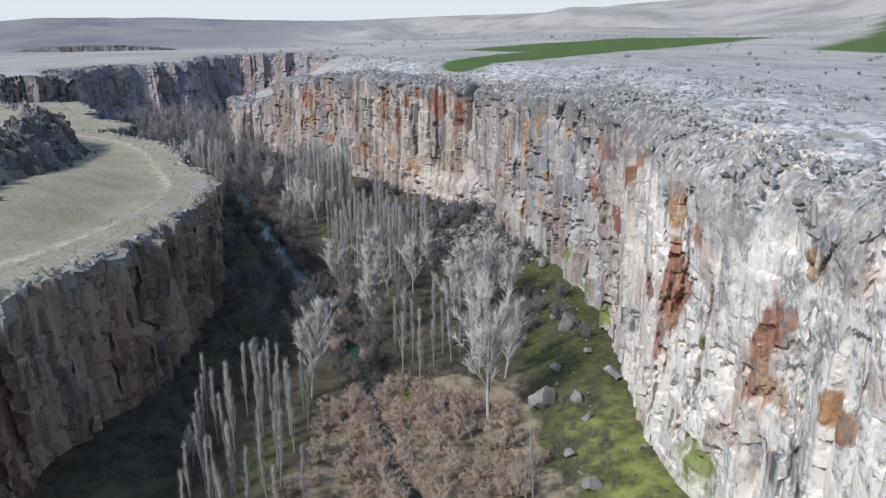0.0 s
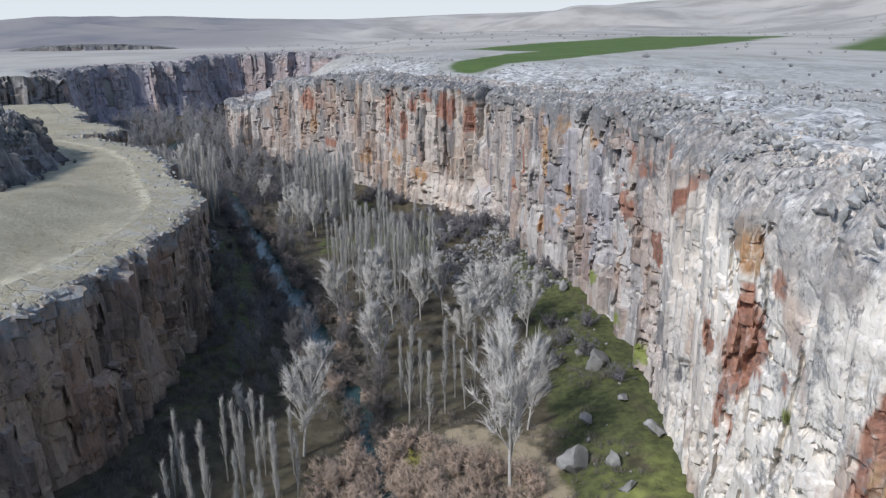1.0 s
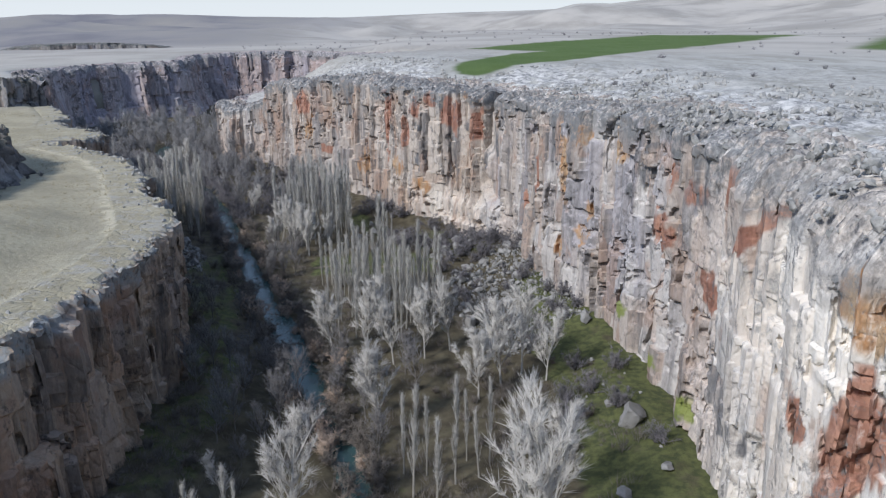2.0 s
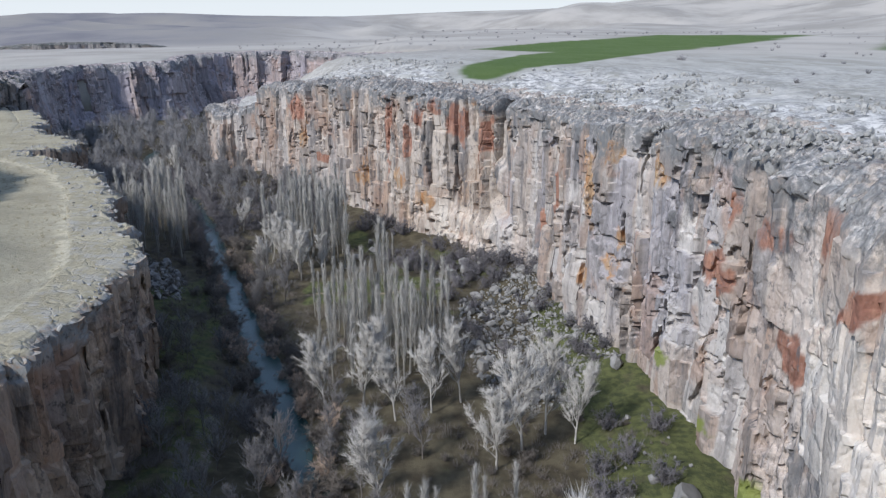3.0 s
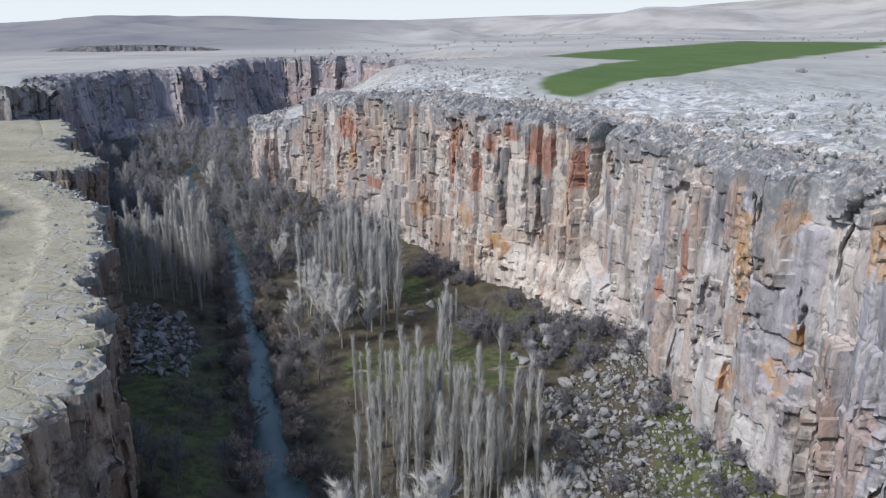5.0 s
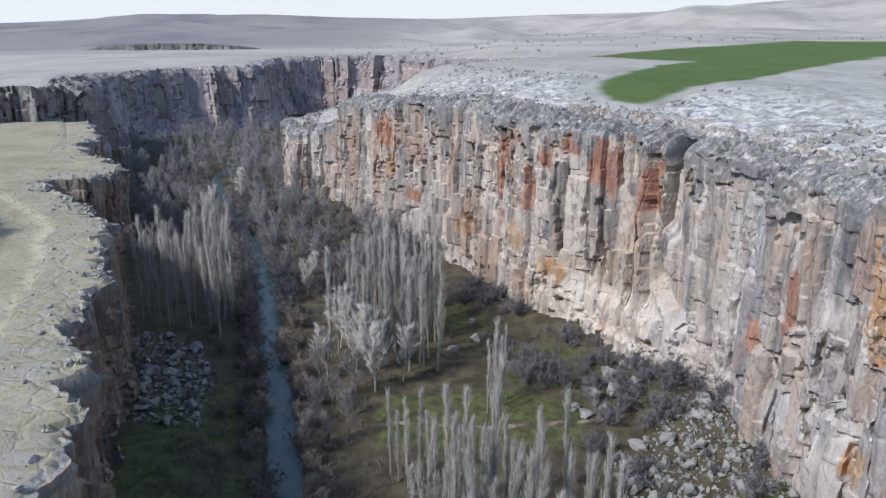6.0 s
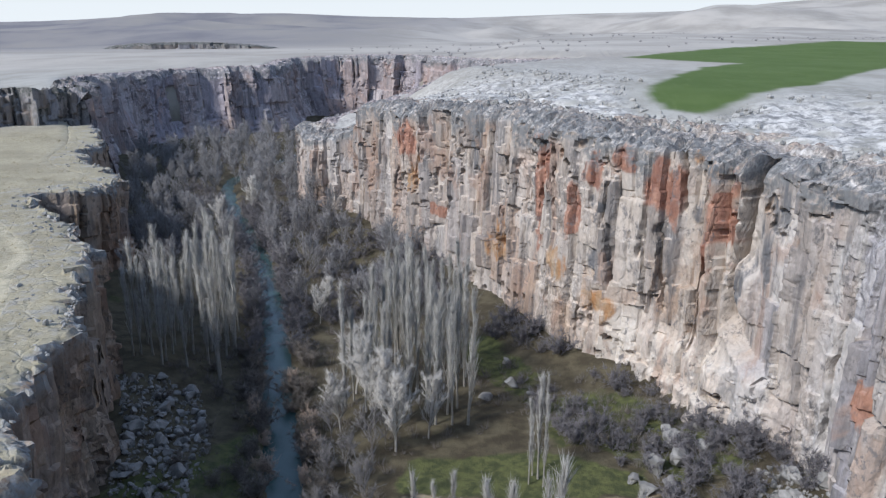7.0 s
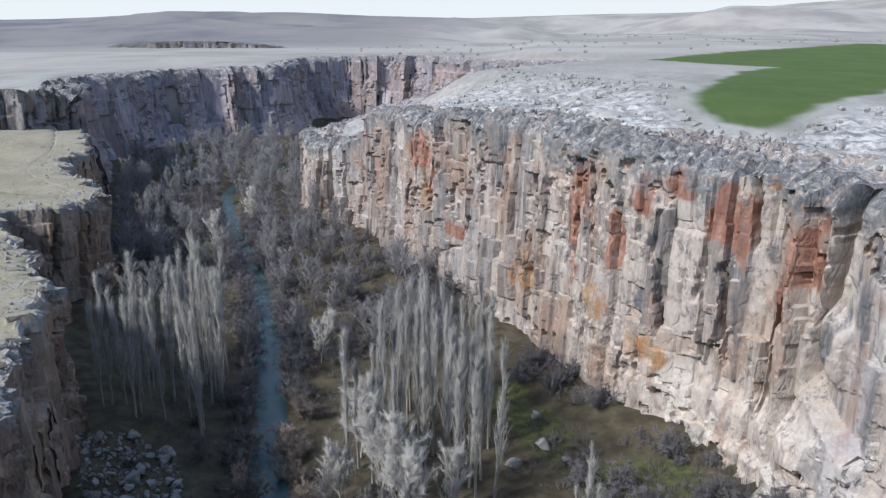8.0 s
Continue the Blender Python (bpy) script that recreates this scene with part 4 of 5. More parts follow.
def rim_rubble():
    rng = np.random.default_rng(8)
    line, s = spline(RIM_RIGHT, 1.0)
    way = np.gradient(line[:, :2], axis=0)
    way /= np.linalg.norm(way, axis=1)[:, None]
    n = 9000
    k = rng.integers(20, len(line) - 40, n)
    away = 4 + 62 * rng.random(n) ** 1.4
    x, y = line[k, 0] + way[k, 1] * away + rng.uniform(-1, 1, n), line[k, 1] - way[k, 0] * away + rng.uniform(-1, 1, n)
    hit = (field_depth(x, y, FIELD) < -4) & ~inside(x, y, CLIFF_LINE[:, :2]) & (vnoise(x / 9, y / 9, 0, 77) + 0.3 * vnoise(x / 3, y / 3, 0, 78) > -0.15)
    x, y, away = x[hit], y[hit], away[hit]
    sizes = 0.3 + 2.2 * rng.random(len(x)) ** 3.2
    z = land(x, y) + 0.1 * sizes + 0.2 * (away < 14)
    build_rubble("rim_rubble", "pale broken limestone blocks scattered along the plateau rim", np.stack([x, y, z], 1), sizes, 9, STONE)
    # blocks on the rounded shoulder of the near wall
    n = 1500
    k, back = rng.integers(25, 250, n), 9.0 * rng.random(n)
    away = back - 2.2 * (1 - back / 9)
    x, y = line[k, 0] + way[k, 1] * away, line[k, 1] - way[k, 0] * away
    cap = np.interp(s[k], [0, 110, 175, 480], [6, 5, 2.8, 2.6])
    z = line[k, 2] + 0.6 * (back > 5) - cap * (1 - np.clip(back / 6.75, 0, 1)) ** 2.6
    hit = vnoise(x / 7, y / 7, 0, 80) > -0.3
    build_rubble("shoulder_rubble", "weathered grey blocks on the broken shoulder of the cliff", np.stack([x, y, z], 1)[hit], 0.5 + 2.0 * rng.random(hit.sum()) ** 2.2, 13, STONE)
    line, s = spline(RIM_LEFT, 1.0)
    way = np.gradient(line[:, :2], axis=0)
    way /= np.linalg.norm(way, axis=1)[:, None]
    n = 800
    k, away = rng.integers(40, len(line) - 5, n), 0.3 + 9 * rng.random(n) ** 2
    x, y = line[k, 0] + way[k, 1] * away, line[k, 1] - way[k, 0] * away
    hit = (vnoise(x / 6, y / 6, 0, 79) > -0.25) & ~inside(x, y, CLIFF_LINE[:, :2])
    x, y, sizes = x[hit], y[hit], 0.3 + 1.3 * rng.random(hit.sum()) ** 2.5
    build_rubble("terrace_rubble", "pale stones along the grassy terrace edge", np.stack([x, y, land(x, y) + 0.1 * sizes], 1), sizes, 11, STONE)
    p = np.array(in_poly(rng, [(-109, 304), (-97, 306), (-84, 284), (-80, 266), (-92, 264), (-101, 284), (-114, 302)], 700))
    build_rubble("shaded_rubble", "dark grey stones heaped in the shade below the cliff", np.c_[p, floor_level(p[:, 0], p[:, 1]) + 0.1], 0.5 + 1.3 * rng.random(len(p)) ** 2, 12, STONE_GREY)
    p = np.array(in_poly(rng, ROCKFALL, 2900))
    z = floor_level(p[:, 0], p[:, 1])
    build_rubble("talus_rubble", "small grey stones of the rockfall below the cliff", np.c_[p, z + 0.08], 0.45 + 1.5 * rng.random(len(p)) ** 2.2, 10, STONE_GREY)


rim_rubble()


# ---- bare trees and shrubs ----
def frames_of(way):
    way = way / (np.linalg.norm(way, axis=1)[:, None] + 1e-9)
    ref = np.where(np.abs(way[:, 2:]) < 0.9, np.array([[0, 0, 1.0]]), np.array([[1.0, 0, 0]]))
    u = np.cross(way, ref)
    u /= np.linalg.norm(u, axis=1)[:, None]
    return u, np.cross(way, u)


def twig_mesh(name, branches, spikes, mat):
    """Branches: start, end, first and last radius. Spikes: start, end, radius, tapering to a point."""
    verts, faces, at = [], [], 0
    if len(branches):
        q = np.array(branches, float)
        u, v = frames_of(q[:, 3:6] - q[:, :3])
        rows = [p + (u * math.cos(2.0944 * k) + v * math.sin(2.0944 * k)) * r[:, None] for p, r in ((q[:, :3], q[:, 6]), (q[:, 3:6], q[:, 7])) for k in range(3)]
        verts.append(np.stack(rows, 1).reshape(-1, 3))
        base = np.arange(len(q))[:, None] * 6
        for k in range(3):
            n = (k + 1) % 3
            faces += [base + np.array([[k, n, n + 3]]), base + np.array([[k, n + 3, k + 3]])]
        at = len(q) * 6
    q = np.array(spikes, float)
    u, v = frames_of(q[:, 3:6] - q[:, :3])
    rows = [q[:, :3] + (u * math.cos(2.0944 * k) + v * math.sin(2.0944 * k)) * q[:, 6:7] for k in range(3)] + [q[:, 3:6]]
    verts.append(np.stack(rows, 1).reshape(-1, 3))
    base = at + np.arange(len(q))[:, None] * 4
    faces += [base + np.array([[k, (k + 1) % 3, 3]]) for k in range(3)]
    return raw_mesh(name, np.vstack(verts), np.vstack(faces), mat)


def pipe(name, points, r0, r1, mat, sides=6):
    """One bent tapering stem."""
    p = np.array(points, float)
    u, v = frames_of(np.gradient(p, axis=0))
    r = np.linspace(r0, r1, len(p))[:, None]
    rows = [p + (u * math.cos(6.2832 * k / sides) + v * math.sin(6.2832 * k / sides)) * r for k in range(sides)]
    verts = np.stack(rows, 1).reshape(-1, 3)
    faces = [(i * sides + k, i * sides + (k + 1) % sides, (i + 1) * sides + (k + 1) % sides, (i + 1) * sides + k) for i in range(len(p) - 1) for k in range(sides)]
    return raw_mesh(name, verts, faces, mat)


def limb(p, way, length, rng, bits, up=0.0, wobble=0.15):
    """Points along a bent limb, and its last direction."""
    pts = [p]
    for k in range(bits):
        way = way + rng.normal(0, wobble, 3) + np.array([0, 0, up])
        way = way / np.linalg.norm(way)
        p = p + way * length / bits
        pts.append(p)
    return pts, way


def unit(v):
    return v / np.linalg.norm(v)


def chain(pts, r0, r1):
    n = len(pts) - 1
    return [[*pts[k], *pts[k + 1], r0 + (r1 - r0) * k / n, r0 + (r1 - r0) * (k + 1) / n] for k in range(n)]


def thing(name, label, category, group, parts):
    top = new(name)
    tagged(top, label, category, group)
    for part_name, me in parts:
        part(part_name, me, top)
    return top


def poplar_parts(seed, h=20.0):
    rng = np.random.default_rng(seed)
    pts, _ = limb(np.zeros(3), np.array([0, 0, 1.0]), h * 0.94, rng, 10, 0.25, 0.025)
    stem, branches, spikes = np.array(pts), [], []
    low = rng.uniform(0.08, 0.2)
    for k in range(75):
        f = low + (0.98 - low) * rng.random() ** 0.8
        p = np.array([np.interp(f * 10, range(11), stem[:, c]) for c in range(3)])
        a, steep = rng.uniform(0, 6.3), rng.uniform(0.07, 0.2)
        length = h * (0.2 * (1 - f) + 0.07) * rng.uniform(0.7, 1.25)
        bits, w = limb(p, unit(np.array([math.cos(a) * steep, math.sin(a) * steep, 1.0])), length, rng, 2, 0.1, 0.05)
        branches += chain([bits[0], bits[2]], 0.035, 0.018)
        for _ in range(9):
            b = bits[1] + (bits[2] - bits[1]) * rng.uniform(-0.9, 0.9)
            spikes.append([*b, *(b + unit(w + rng.normal(0, 0.15, 3)) * rng.uniform(0.9, 2.3)), 0.031])
    return [("trunk", pipe("trunk", pts, 0.22, 0.04, BARK_PALE)), ("crown", twig_mesh("crown", branches, spikes, TWIG_PALE))]


def tree_parts(seed, h, wide, bark, twig, dense, own_limbs, thick=1.0):
    """An upswept bare tree: trunk, main limbs and a crown of branches and twigs."""
    rng = np.random.default_rng(seed)
    parts, branches, spikes = [], [], []
    low, way = limb(np.zeros(3), np.array([rng.normal(0, 0.05), rng.normal(0, 0.05), 1.0]), h * rng.uniform(0.18, 0.28), rng, 3, 0.1, 0.05)
    high, _ = limb(low[-1], way, h * 0.5, rng, 6, 0.12, 0.07)
    parts.append(("trunk", pipe("trunk", low + high[1:], 0.0115 * h, 0.003 * h, bark)))
    for p, size in [(high[k], 1.0 - 0.09 * k) for k in range(7)] + [(low[-2], 0.75), (high[0], 0.9), (high[1], 0.9), (high[2], 0.85), (high[3], 0.75), (high[4], 0.7)]:
        a = rng.uniform(0, 6.3)
        b1, w1 = limb(p, unit(np.array([math.cos(a) * wide, math.sin(a) * wide, rng.uniform(0.6, 0.9)])), h * 0.34 * size * rng.uniform(0.8, 1.15), rng, 4, 0.14, 0.1)
        if own_limbs:
            parts.append(("limb", pipe("limb", b1, 0.0062 * h, 0.0022 * h, bark, 4)))
        else:
            branches += chain(b1, 0.0065 * h, 0.0025 * h)
        for k in range(1, 5):
            for _ in range(2):
                w2 = w1 + rng.normal(0, 0.5, 3) * wide * 2
                w2[2] = abs(w2[2]) * 0.8 + 0.35
                b2, w3 = limb(b1[k], unit(w2), h * 0.15 * size * rng.uniform(0.6, 1.2), rng, 2, 0.14, 0.12)
                branches += chain([b2[0], b2[2]], 0.0026 * h, 0.0012 * h)
                for q in (b2[1], b2[2], (b2[1] + b2[2]) / 2):
                    for _ in range(dense):
                        w4 = w3 + rng.normal(0, 0.45, 3)
                        w4[2] += 0.3
                        spikes.append([*q, *(q + unit(w4) * h * rng.uniform(0.03, 0.11)), 0.0015 * h * thick])
    return parts + [("crown", twig_mesh("crown", branches, spikes, twig))]


def shrub_parts(seed, bark, twig, tall=1.0, count=18):
    """A shrub about four metres high and wide."""
    rng = np.random.default_rng(seed)
    stem, branches, spikes = None, [], []
    for k in range(count):
        a, lean = rng.uniform(0, 6.3), rng.uniform(0.05, 1.0)
        way = unit(np.array([math.cos(a) * lean, math.sin(a) * lean, rng.uniform(0.5, 1.1) * tall]))
        b, w = limb(rng.normal(0, 0.3, 3) * (1, 1, 0), way, rng.uniform(1.5, 2.9), rng, 3, 0.08, 0.16)
        if k == 0:
            stem = b
        branches += chain([b[0], b[2], b[3]], 0.035, 0.018)
        for q in b[1:]:
            for _ in range(10):
                e = q + rng.normal(0, 0.15, 3) + unit(w * 0.7 + rng.normal(0, 0.7, 3)) * rng.uniform(0.3, 1.0)
                e[2] = max(e[2], 0.1)
                spikes.append([*(q + rng.normal(0, 0.1, 3)), *e, 0.034])
    return [("stem", pipe("stem", stem, 0.09, 0.03, bark, 4)), ("crown", twig_mesh("crown", branches, spikes, twig))]


def plant(kind, x, y, z, high, base_high, rng, lean=0.02):
    k = high / base_high
    m = Matrix.Translation((x, y, z - 0.15)) @ Euler((rng.normal(0, lean), rng.normal(0, lean), rng.uniform(0, 6.3))).to_matrix().to_4x4()
    ob = copy_thing(kind, m)
    ob.scale = (k * rng.uniform(0.9, 1.15), k * rng.uniform(0.9, 1.15), k)
    return ob


def clear_of_water(p, gap):
    p = np.array(p, float).reshape(-1, 2)
    return to_line(p[:, 0], p[:, 1], RIVER_LINE)[0] > gap


def build_trees():
    rng = np.random.default_rng(21)
    poplars, whites, greys, shrubs, russets, darks = [], [], [], [], [], []
    for k in range(5):
        poplars.append(thing("poplar", "slender pale leafless poplar on the valley floor", "poplar", "poplars in the gorge", poplar_parts(k)))
    for k in range(4):
        whites.append(thing("bare_tree", "tall white-barked leafless tree with upswept limbs", "tree", "bare trees in the gorge", tree_parts(30 + k, 18.0, 0.5, BARK_WHITE, TWIG_WHITE, 12, True, 1.1)))
    for k in range(5):
        greys.append(thing("bare_tree", "grey leafless broadleaf tree in the valley wood", "tree", "bare trees in the gorge", tree_parts(50 + k, 12.0, 0.62, BARK_GREY, TWIG_GREY, 4, False, 1.4)))
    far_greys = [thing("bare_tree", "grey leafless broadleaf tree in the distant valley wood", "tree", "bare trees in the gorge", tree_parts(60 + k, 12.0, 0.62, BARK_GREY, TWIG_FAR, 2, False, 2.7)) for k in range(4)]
    for k in range(3):
        shrubs.append(thing("shrub", "grey-brown leafless shrub beside the river", "shrub", "shrubs in the gorge", shrub_parts(70 + k, BARK_GREY, TWIG_BROWN)))
        russets.append(thing("bush", "russet brown leafless shrub in the lit clearing", "bush", "bushes in the clearing", shrub_parts(80 + k, BARK_GREY, TWIG_RUSSET)))
        darks.append(thing("shrub", "dark grey dense shrub among the rocks", "shrub", "shrubs in the gorge", shrub_parts(90 + k, BARK_GREY, TWIG_DARK, 0.9, 18)))
    willow = thing("willow", "yellow-green budding willow on the river bank", "willow", "", shrub_parts(99, BARK_GREY, TWIG_YELLOW, 1.2, 26))
    willow.location = (-7.5, 136, floor_level(-7.5, 136)[0])
    willow.scale = (1.3, 1.3, 1.3)
    first = poplars + whites + greys + far_greys + shrubs + russets + darks

    def put(kinds, p, high, base_high, level=None, lean=0.02):
        kind = kinds[rng.integers(len(kinds))]
        z = floor_level(p[0], p[1])[0] if level is None else level
        return plant(kind, p[0], p[1], z, high, base_high, rng, lean)

    # the poplar rows
    for x, y, h in [(-35, 130, 18), (-41, 129, 14), (-35, 108, 13), (-33, 118, 15), (-38, 121, 17), (-31, 124, 14), (-43, 119, 14), (-40, 110, 14), (-37, 114, 16), (-30, 131, 13), (-33, 136, 15), (-45, 126, 12), (-39, 134, 16), (-36, 141, 14), (-31, 112, 12), (-28, 136, 13),
                    (-30, 100, 14), (-33, 97, 13), (-36, 101, 15), (-28, 104, 14), (-25, 98, 12), (-38, 95, 13), (-22, 103, 12), (-27, 109, 15), (-33, 104, 16), (-31, 93, 14), (-40, 103, 13), (-29, 116, 13), (-27, 121, 15), (-34, 126, 17), (-37, 106, 12), (-42, 124, 15), (-29, 127, 16), (-26, 129, 12), (-46, 131, 14), (-9, 154, 20.5), (-5, 150, 17), (-2, 157, 20), (2, 159, 13.5), (-7, 160, 15), (0, 165, 14), (4, 163, 17), (-11, 161, 16), (15, 106, 14), (13.5, 104, 11),
                    (-23, 241, 32), (-25, 286, 20), (-24, 284, 17), (-26, 287, 15), (-26.5, 284, 13), (-24, 306, 11)]:
        put(poplars, (x, y), h, 20)
    for poly, n, lo, hi, gap in (([(-36, 222), (-33, 252), (-8, 254), (-5, 228), (-14, 216)], 44, 17, 24, 2.1), ([(-66, 304), (-62, 338), (-46, 336), (-37, 302), (-44, 299)], 48, 20, 28, 2.2),
                                 ([(-118, 312), (-122, 342), (-110, 356), (-96, 326), (-93, 308)], 40, 20, 30, 2.2), ([(-42, 256), (-46, 262), (-28, 263), (-26, 257)], 7, 12, 18, 2.2)):
        for p in in_poly(rng, poly, n, gap):
            if clear_of_water(p, 5)[0]:
                put(poplars, p, rng.uniform(lo, hi), 20)
    # white-barked trees
    for x, y, h in [(-27.5, 142, 23), (9, 132, 32), (14, 152, 20), (-16, 174, 20), (-31, 211, 18), (-23, 209, 21), (-9, 208, 20), (-3, 213, 20), (8, 194, 23), (13, 200, 21), (18, 196, 18), (-16, 205, 16), (3, 188, 19), (-51, 290, 18), (-57, 297, 17), (-60, 303, 18),
                    (-53, 297, 19), (-46, 296, 16), (-63, 295, 14), (-64, 310, 18), (-146, 422, 18), (-150, 458, 17), (-40, 152, 10), (-44, 116, 8), (-84, 347, 14)]:
        put(whites, (x, y), h, 18)
    # the grey wood further up the valley
    taken = []
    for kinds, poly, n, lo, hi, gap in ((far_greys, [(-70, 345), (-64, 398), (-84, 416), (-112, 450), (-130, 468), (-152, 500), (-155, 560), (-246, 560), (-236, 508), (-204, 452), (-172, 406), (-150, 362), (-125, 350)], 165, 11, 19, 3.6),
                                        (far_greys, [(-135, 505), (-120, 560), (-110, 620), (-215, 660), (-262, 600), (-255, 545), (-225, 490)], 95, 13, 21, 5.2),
                                        (greys, [(-36, 176), (-12, 178), (-8, 206), (-34, 204)], 14, 8, 15, 3), (greys, [(-60, 262), (-50, 258), (-52, 292), (-66, 300)], 12, 7, 13, 3.5),
                                        (greys, [(-26, 158), (-10, 166), (-22, 186), (-40, 200), (-46, 190)], 12, 6, 12, 3), (greys, [(-46, 160), (-30, 165), (-62, 245), (-76, 240)], 18, 7, 13, 3.5)):
        for p in in_poly(rng, poly, n, gap, taken):
            if clear_of_water(p, 3.6)[0]:
                put(kinds, p, rng.uniform(lo, hi), 12)
    # shrubs along the river and between the trees
    line = spline(RIVER, 3.0)[0]
    way = np.gradient(line[:, :2], axis=0)
    way /= np.linalg.norm(way, axis=1)[:, None]
    for k in range(0, len(line)):
        if 100 < line[k, 1] < 330:
            for sign in (-1, 1):
                if rng.random() < 0.95:
                    off = sign * (rng.uniform(1.2, 3.6) if line[k, 1] < 185 else rng.uniform(2.8, 7.5))
                    p = (line[k, 0] + way[k, 1] * off, line[k, 1] - way[k, 0] * off)
                    put(russets if line[k, 1] < 145 or rng.random() < 0.25 else shrubs, p, rng.uniform(4, 7.5), 4)
    for p in in_poly(rng, [(-26, 106), (16, 104), (17, 126), (8, 146), (-8, 147), (-24, 138)], 80, 2.1):
        if clear_of_water(p, 4)[0]:
            put(russets, p, rng.uniform(3.5, 7.5), 4)
    for x, y, h in [(-22, 333, 6), (-10, 320, 6), (-25, 310, 5), (-37, 343, 6), (-34, 349, 6), (-67, 405, 7), (-19, 310, 5), (-18, 299, 6), (8, 300, 3.2), (11, 301, 3.6), (6, 296, 3.6), (13, 297, 4), (0, 296, 3.6), (10, 294, 4.4), (3, 291, 4.2), (16, 293, 4), (-6, 272, 5), (-63, 405, 6), (-31, 339, 6), (-28, 343, 5), (1, 288, 6), (-15, 303, 6),
                    (-12, 297, 5), (-21, 303, 5), (20, 288, 5), (5, 281, 4), (25, 231, 4), (20, 222, 4), (30, 180, 5), (26, 188, 5), (20, 178, 6), (25, 200, 5), (33, 196, 5), (18, 168, 5), (21, 186, 5), (34, 165, 4), (28, 240, 4), (8, 236, 4), (18, 258, 5), (-3, 282, 5),
                    (-52, 358, 6), (-56, 366, 7), (-60, 374, 7), (-66, 384, 7), (-72, 396, 6), (-78, 405, 7), (-84, 414, 7)]:
        put(darks, (x, y), 1.4 * h, 4)
    for p in in_poly(rng, [(-2, 284), (22, 276), (22, 296), (8, 304), (-14, 314), (-10, 296)], 11, 3.2):
        put(darks, p, rng.uniform(5, 8.5), 4)
    for p in in_poly(rng, ROCKFALL, 26, 3.2) + in_poly(rng, [(-20, 296), (2, 282), (18, 284), (20, 296), (6, 312), (-14, 326), (-34, 345), (-30, 314)], 26, 3.5):
        put(darks, p, rng.uniform(2.5, 5.5), 4)
    for p in in_poly(rng, [(-6, 206), (22, 160), (32, 200), (24, 214), (2, 224)], 14, 3.5) + in_poly(rng, [(-30, 175), (14, 165), (6, 205), (-30, 215)], 22, 3.5) + in_poly(rng, [(-40, 216), (0, 216), (-4, 262), (-36, 262)], 24, 3.5) + in_poly(rng, [(-75, 260), (-92, 262), (-104, 318), (-90, 318)], 10, 4) + in_poly(rng, [(-58, 120), (-44, 120), (-48, 170), (-62, 230), (-68, 225), (-58, 170)], 16, 3.5):
        if clear_of_water(p, 4)[0]:
            put(shrubs, p, rng.uniform(2, 4.5), 4)
    # dark shrubs on the near uplands
    for p in in_poly(rng, [(46, 90), (52, 200), (40, 262), (20, 330), (60, 330), (130, 400), (160, 300), (120, 120)], 24, 7) + in_poly(rng, [(-93, 150), (-122, 262), (-140, 290), (-150, 290), (-112, 150)], 34, 2.6):
        put(darks, p, rng.uniform(1.2, 2.4) if p[0] > 0 else rng.uniform(1.5, 3.5), 4, land(p[:1], p[1:])[0] + 0.1)
    for kind in first:
        for o in (*kind.children_recursive, kind):
            bpy.data.objects.remove(o)


def scrub(name, label, places, high, mat, seed, per=15):
    """Low growth too dense to count, one mesh of upright twigs in tufts."""
    rng = np.random.default_rng(seed)
    spikes = []
    for (x, y, z), h in zip(places, high):
        n = per
        a, r = rng.uniform(0, 6.3, n), 0.35 * h * rng.random(n)
        bx, by = x + r * np.cos(a), y + r * np.sin(a)
        lean = rng.uniform(0.1, 0.9, n)
        k = h * rng.uniform(0.5, 1.05, n) / np.hypot(1, lean)
        spikes.append(np.stack([bx, by, np.full(n, z - 0.1), bx + np.cos(a) * lean * k, by + np.sin(a) * lean * k, z + k, np.full(n, 0.02 + 0.012 * h)], 1))
    return tagged(new(name, twig_mesh(name, [], np.vstack(spikes), mat)), label, "scrub", kind="stuff")


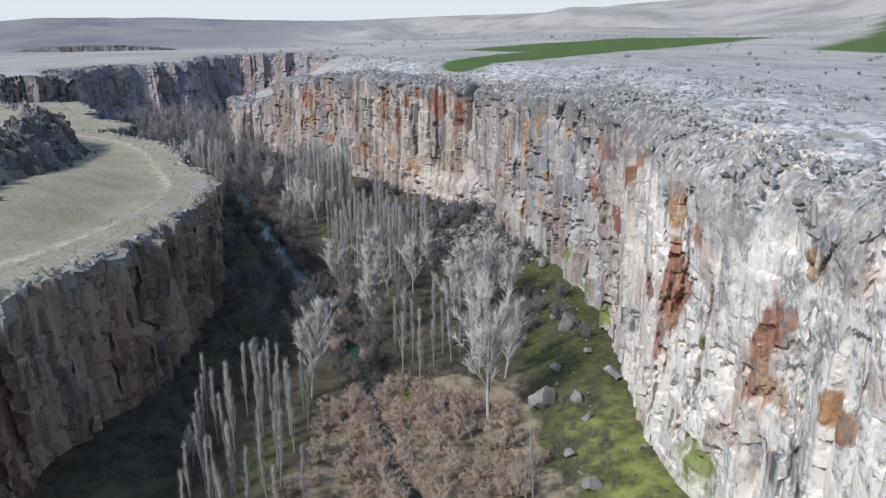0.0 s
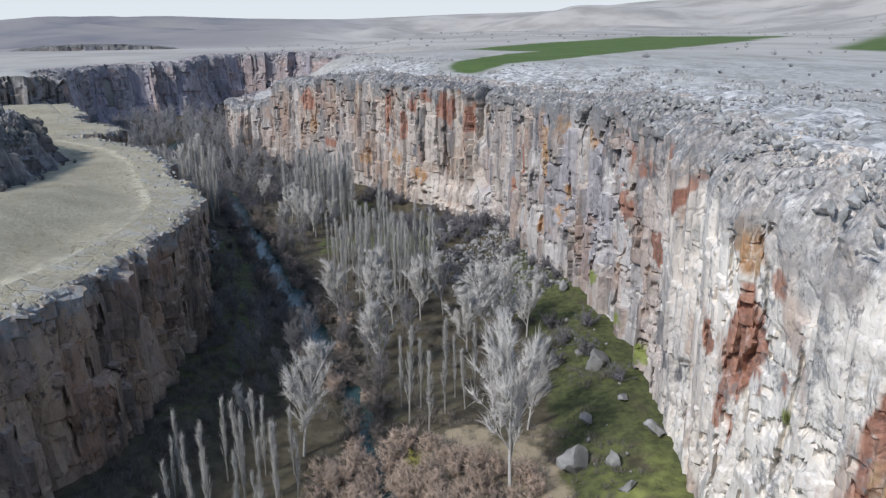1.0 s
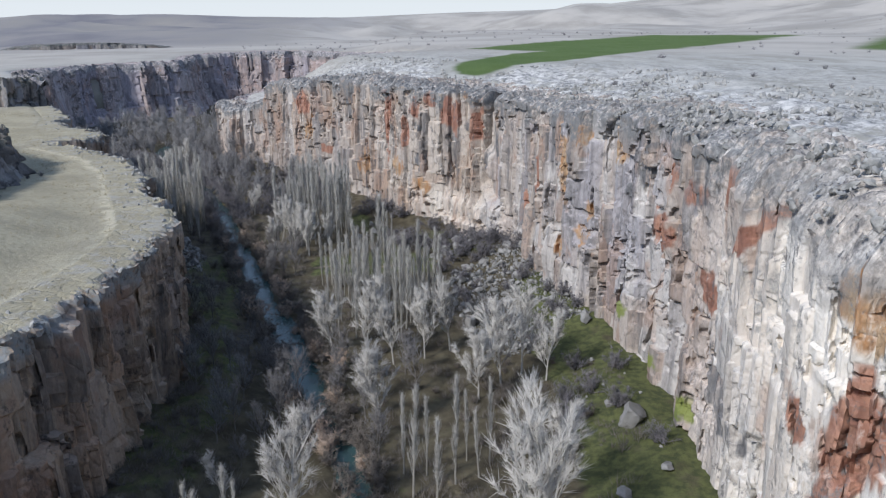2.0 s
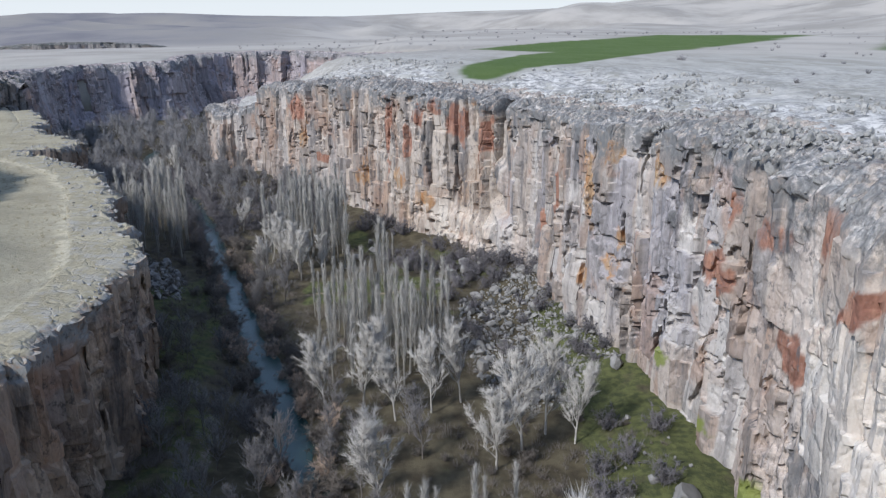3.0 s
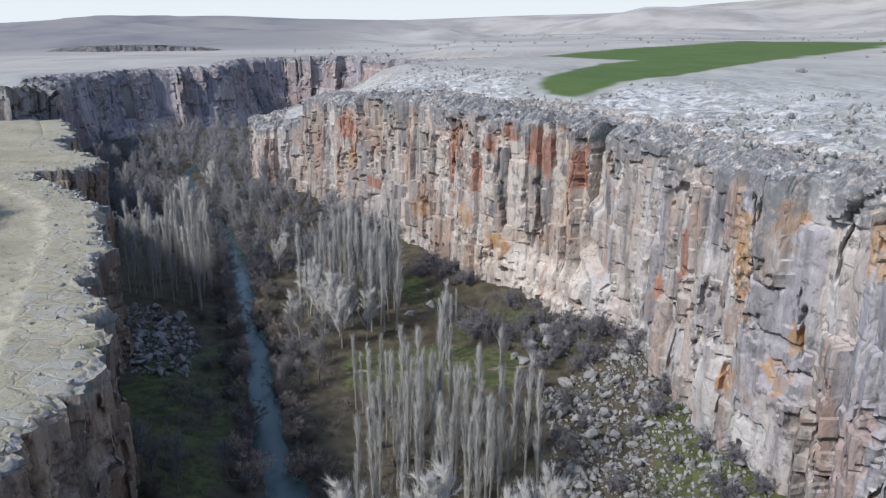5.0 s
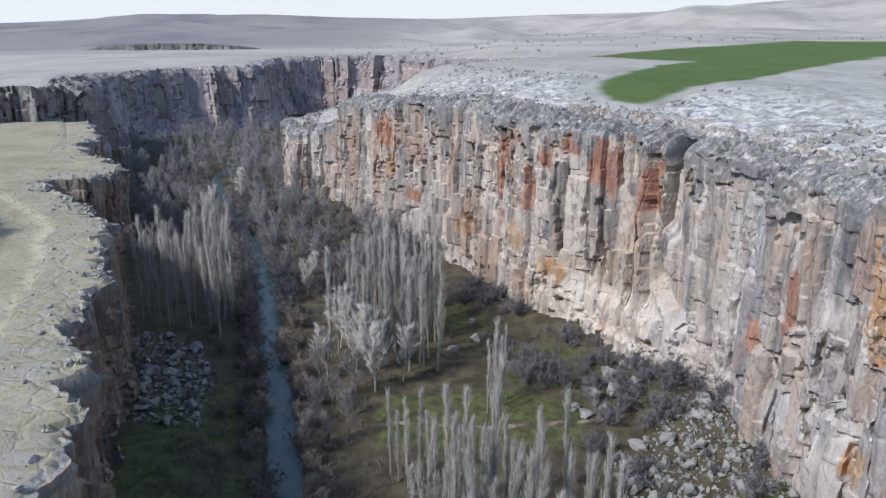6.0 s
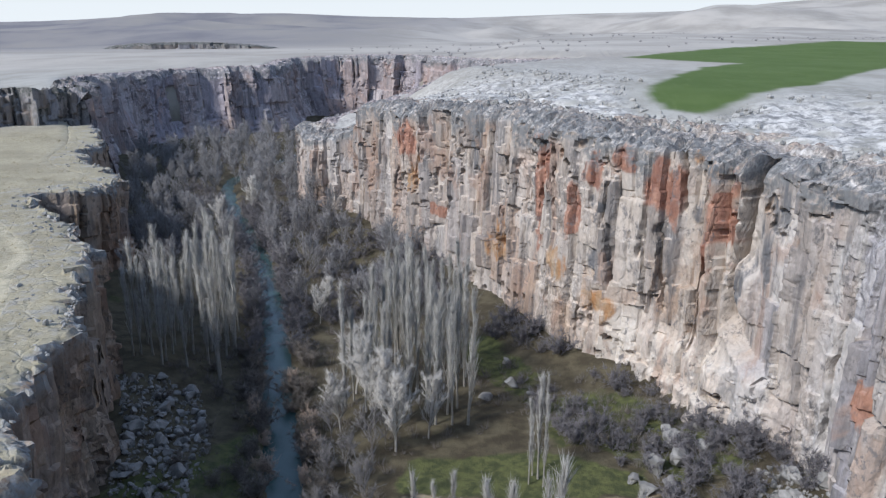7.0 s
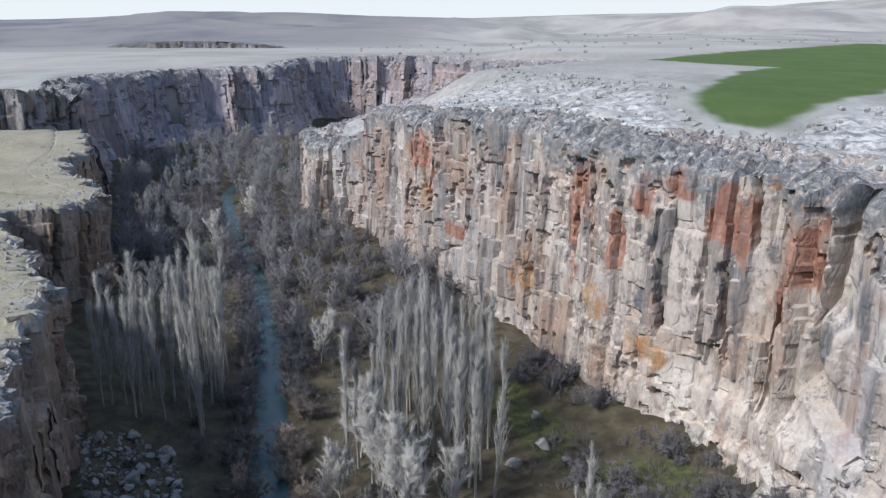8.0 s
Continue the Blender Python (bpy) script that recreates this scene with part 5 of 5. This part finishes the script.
def build_scrub():
    rng = np.random.default_rng(33)
    p = []
    for poly, n in (([(-46, 110), (30, 105), (34, 205), (0, 265), (-60, 265), (-62, 200), (-48, 150)], 2400), ([(-60, 255), (-10, 300), (-40, 352), (-70, 400), (-150, 560), (-230, 560), (-160, 400), (-112, 330), (-95, 262)], 3400), ([(-20, 298), (2, 280), (22, 284), (20, 298), (6, 316), (-14, 330), (-44, 352), (-30, 314)], 500)):
        p += in_poly(rng, poly, n)
    p += in_poly(rng, [(-62, 96), (-44, 96), (-46, 150), (-58, 205), (-70, 262), (-84, 262), (-62, 205), (-58, 150)], 800)
    p = np.array(p)
    lawn = field_depth(p[:, 0], p[:, 1], np.array([(-49, 288), (-24, 296), (-6, 290), (-7, 272), (-48, 268)], float)) < -1
    p = p[clear_of_water(p, 3.6) & lawn & (fbm(p[:, 0] / 10, p[:, 1] / 10, 0, 91) > -0.12)]
    scrub("undergrowth", "tangled grey-brown leafless undergrowth on the valley floor", np.c_[p, floor_level(p[:, 0], p[:, 1])], rng.uniform(0.7, 3.0, len(p)), TWIG_BROWN, 34)
    q = np.array(in_poly(rng, [(60, 600), (-60, 760), (-350, 1000), (-100, 1500), (700, 1600), (900, 900), (300, 420), (120, 330)], 260))
    q = q[(field_depth(q[:, 0], q[:, 1], FIELD) < -5) & (field_depth(q[:, 0], q[:, 1], FIELD_B) < -5) & ~inside(q[:, 0], q[:, 1], CLIFF_LINE[:, :2])]
    scrub("steppe_bushes", "small dark bushes dotted over the dry steppe", np.c_[q, land(q[:, 0], q[:, 1])], rng.uniform(1.2, 4.0, len(q)), TWIG_DARK, 35, 40)


def build_tufts():
    rng = np.random.default_rng(44)
    p = np.array(in_poly(rng, [(-62, 90), (-60, 180), (-112, 300), (-158, 350), (-160, 376), (-205, 445), (-250, 455), (-250, 410), (-140, 290), (-105, 215), (-90, 90)], 3400))
    p = p[(fbm(p[:, 0] / 12, p[:, 1] / 12, 0, 92) > -0.15) & (to_line(p[:, 0], p[:, 1], LEFT_LINE)[0] > 2.5) & ~inside(p[:, 0], p[:, 1], CLIFF_LINE[:, :2])]
    scrub("dry_grass_tufts", "tufts of dry straw-coloured grass on the terrace", np.c_[p, land(p[:, 0], p[:, 1])], rng.uniform(0.3, 0.8, len(p)), TWIG_STRAW, 45, 9)


def build_thicket():
    """The dense shrubs far up the valley, too many to count, joined."""
    rng = np.random.default_rng(61)
    shapes = []
    for k in range(3):
        for _, me in shrub_parts(95 + k, BARK_GREY, TWIG_DARK, 0.9, 10)[1:]:
            co = np.empty(len(me.vertices) * 3)
            me.vertices.foreach_get("co", co)
            corner = np.empty(len(me.loops), np.int32)
            me.loops.foreach_get("vertex_index", corner)
            shapes.append((co.reshape(-1, 3) * (1.2, 1.2, 1), corner.reshape(-1, 3)))
            bpy.data.meshes.remove(me)
    places = []
    for poly, n in (([(-56, 352), (-58, 396), (-84, 416), (-115, 455), (-140, 495), (-172, 490), (-112, 380), (-92, 348)], 130), ([(-164, 388), (-216, 470), (-226, 520), (-190, 500), (-132, 400)], 80), ([(-120, 505), (-150, 640), (-230, 640), (-250, 560), (-190, 500)], 80)):
        places += in_poly(rng, poly, n, 3.0)
    line = spline(RIVER, 3.0)[0]
    for x, y, _ in line[(line[:, 1] > 326) & (line[:, 1] < 470)]:
        places += [np.array([x + side * rng.uniform(4, 7), y]) for side in (-1, 1)]
    places = np.array(places)
    places = places[clear_of_water(places, 3.8)]
    verts, faces, at = [], [], 0
    for (x, y), z in zip(places, floor_level(places[:, 0], places[:, 1])):
        co, fa = shapes[rng.integers(3)]
        k, a = rng.uniform(1.1, 2.2), rng.uniform(0, 6.3)
        turn = np.array([[math.cos(a), -math.sin(a), 0], [math.sin(a), math.cos(a), 0], [0, 0, 1]])
        verts.append((co * k) @ turn + np.array([x, y, z - 0.1]))
        faces.append(fa + at)
        at += len(co)
    me = raw_mesh("thicket", np.vstack(verts), np.vstack(faces), TWIG_DARK)
    tagged(new("thicket", me), "dense dark grey leafless thicket far up the valley", "thicket", kind="stuff")


build_trees()
build_thicket()
build_scrub()
build_tufts()
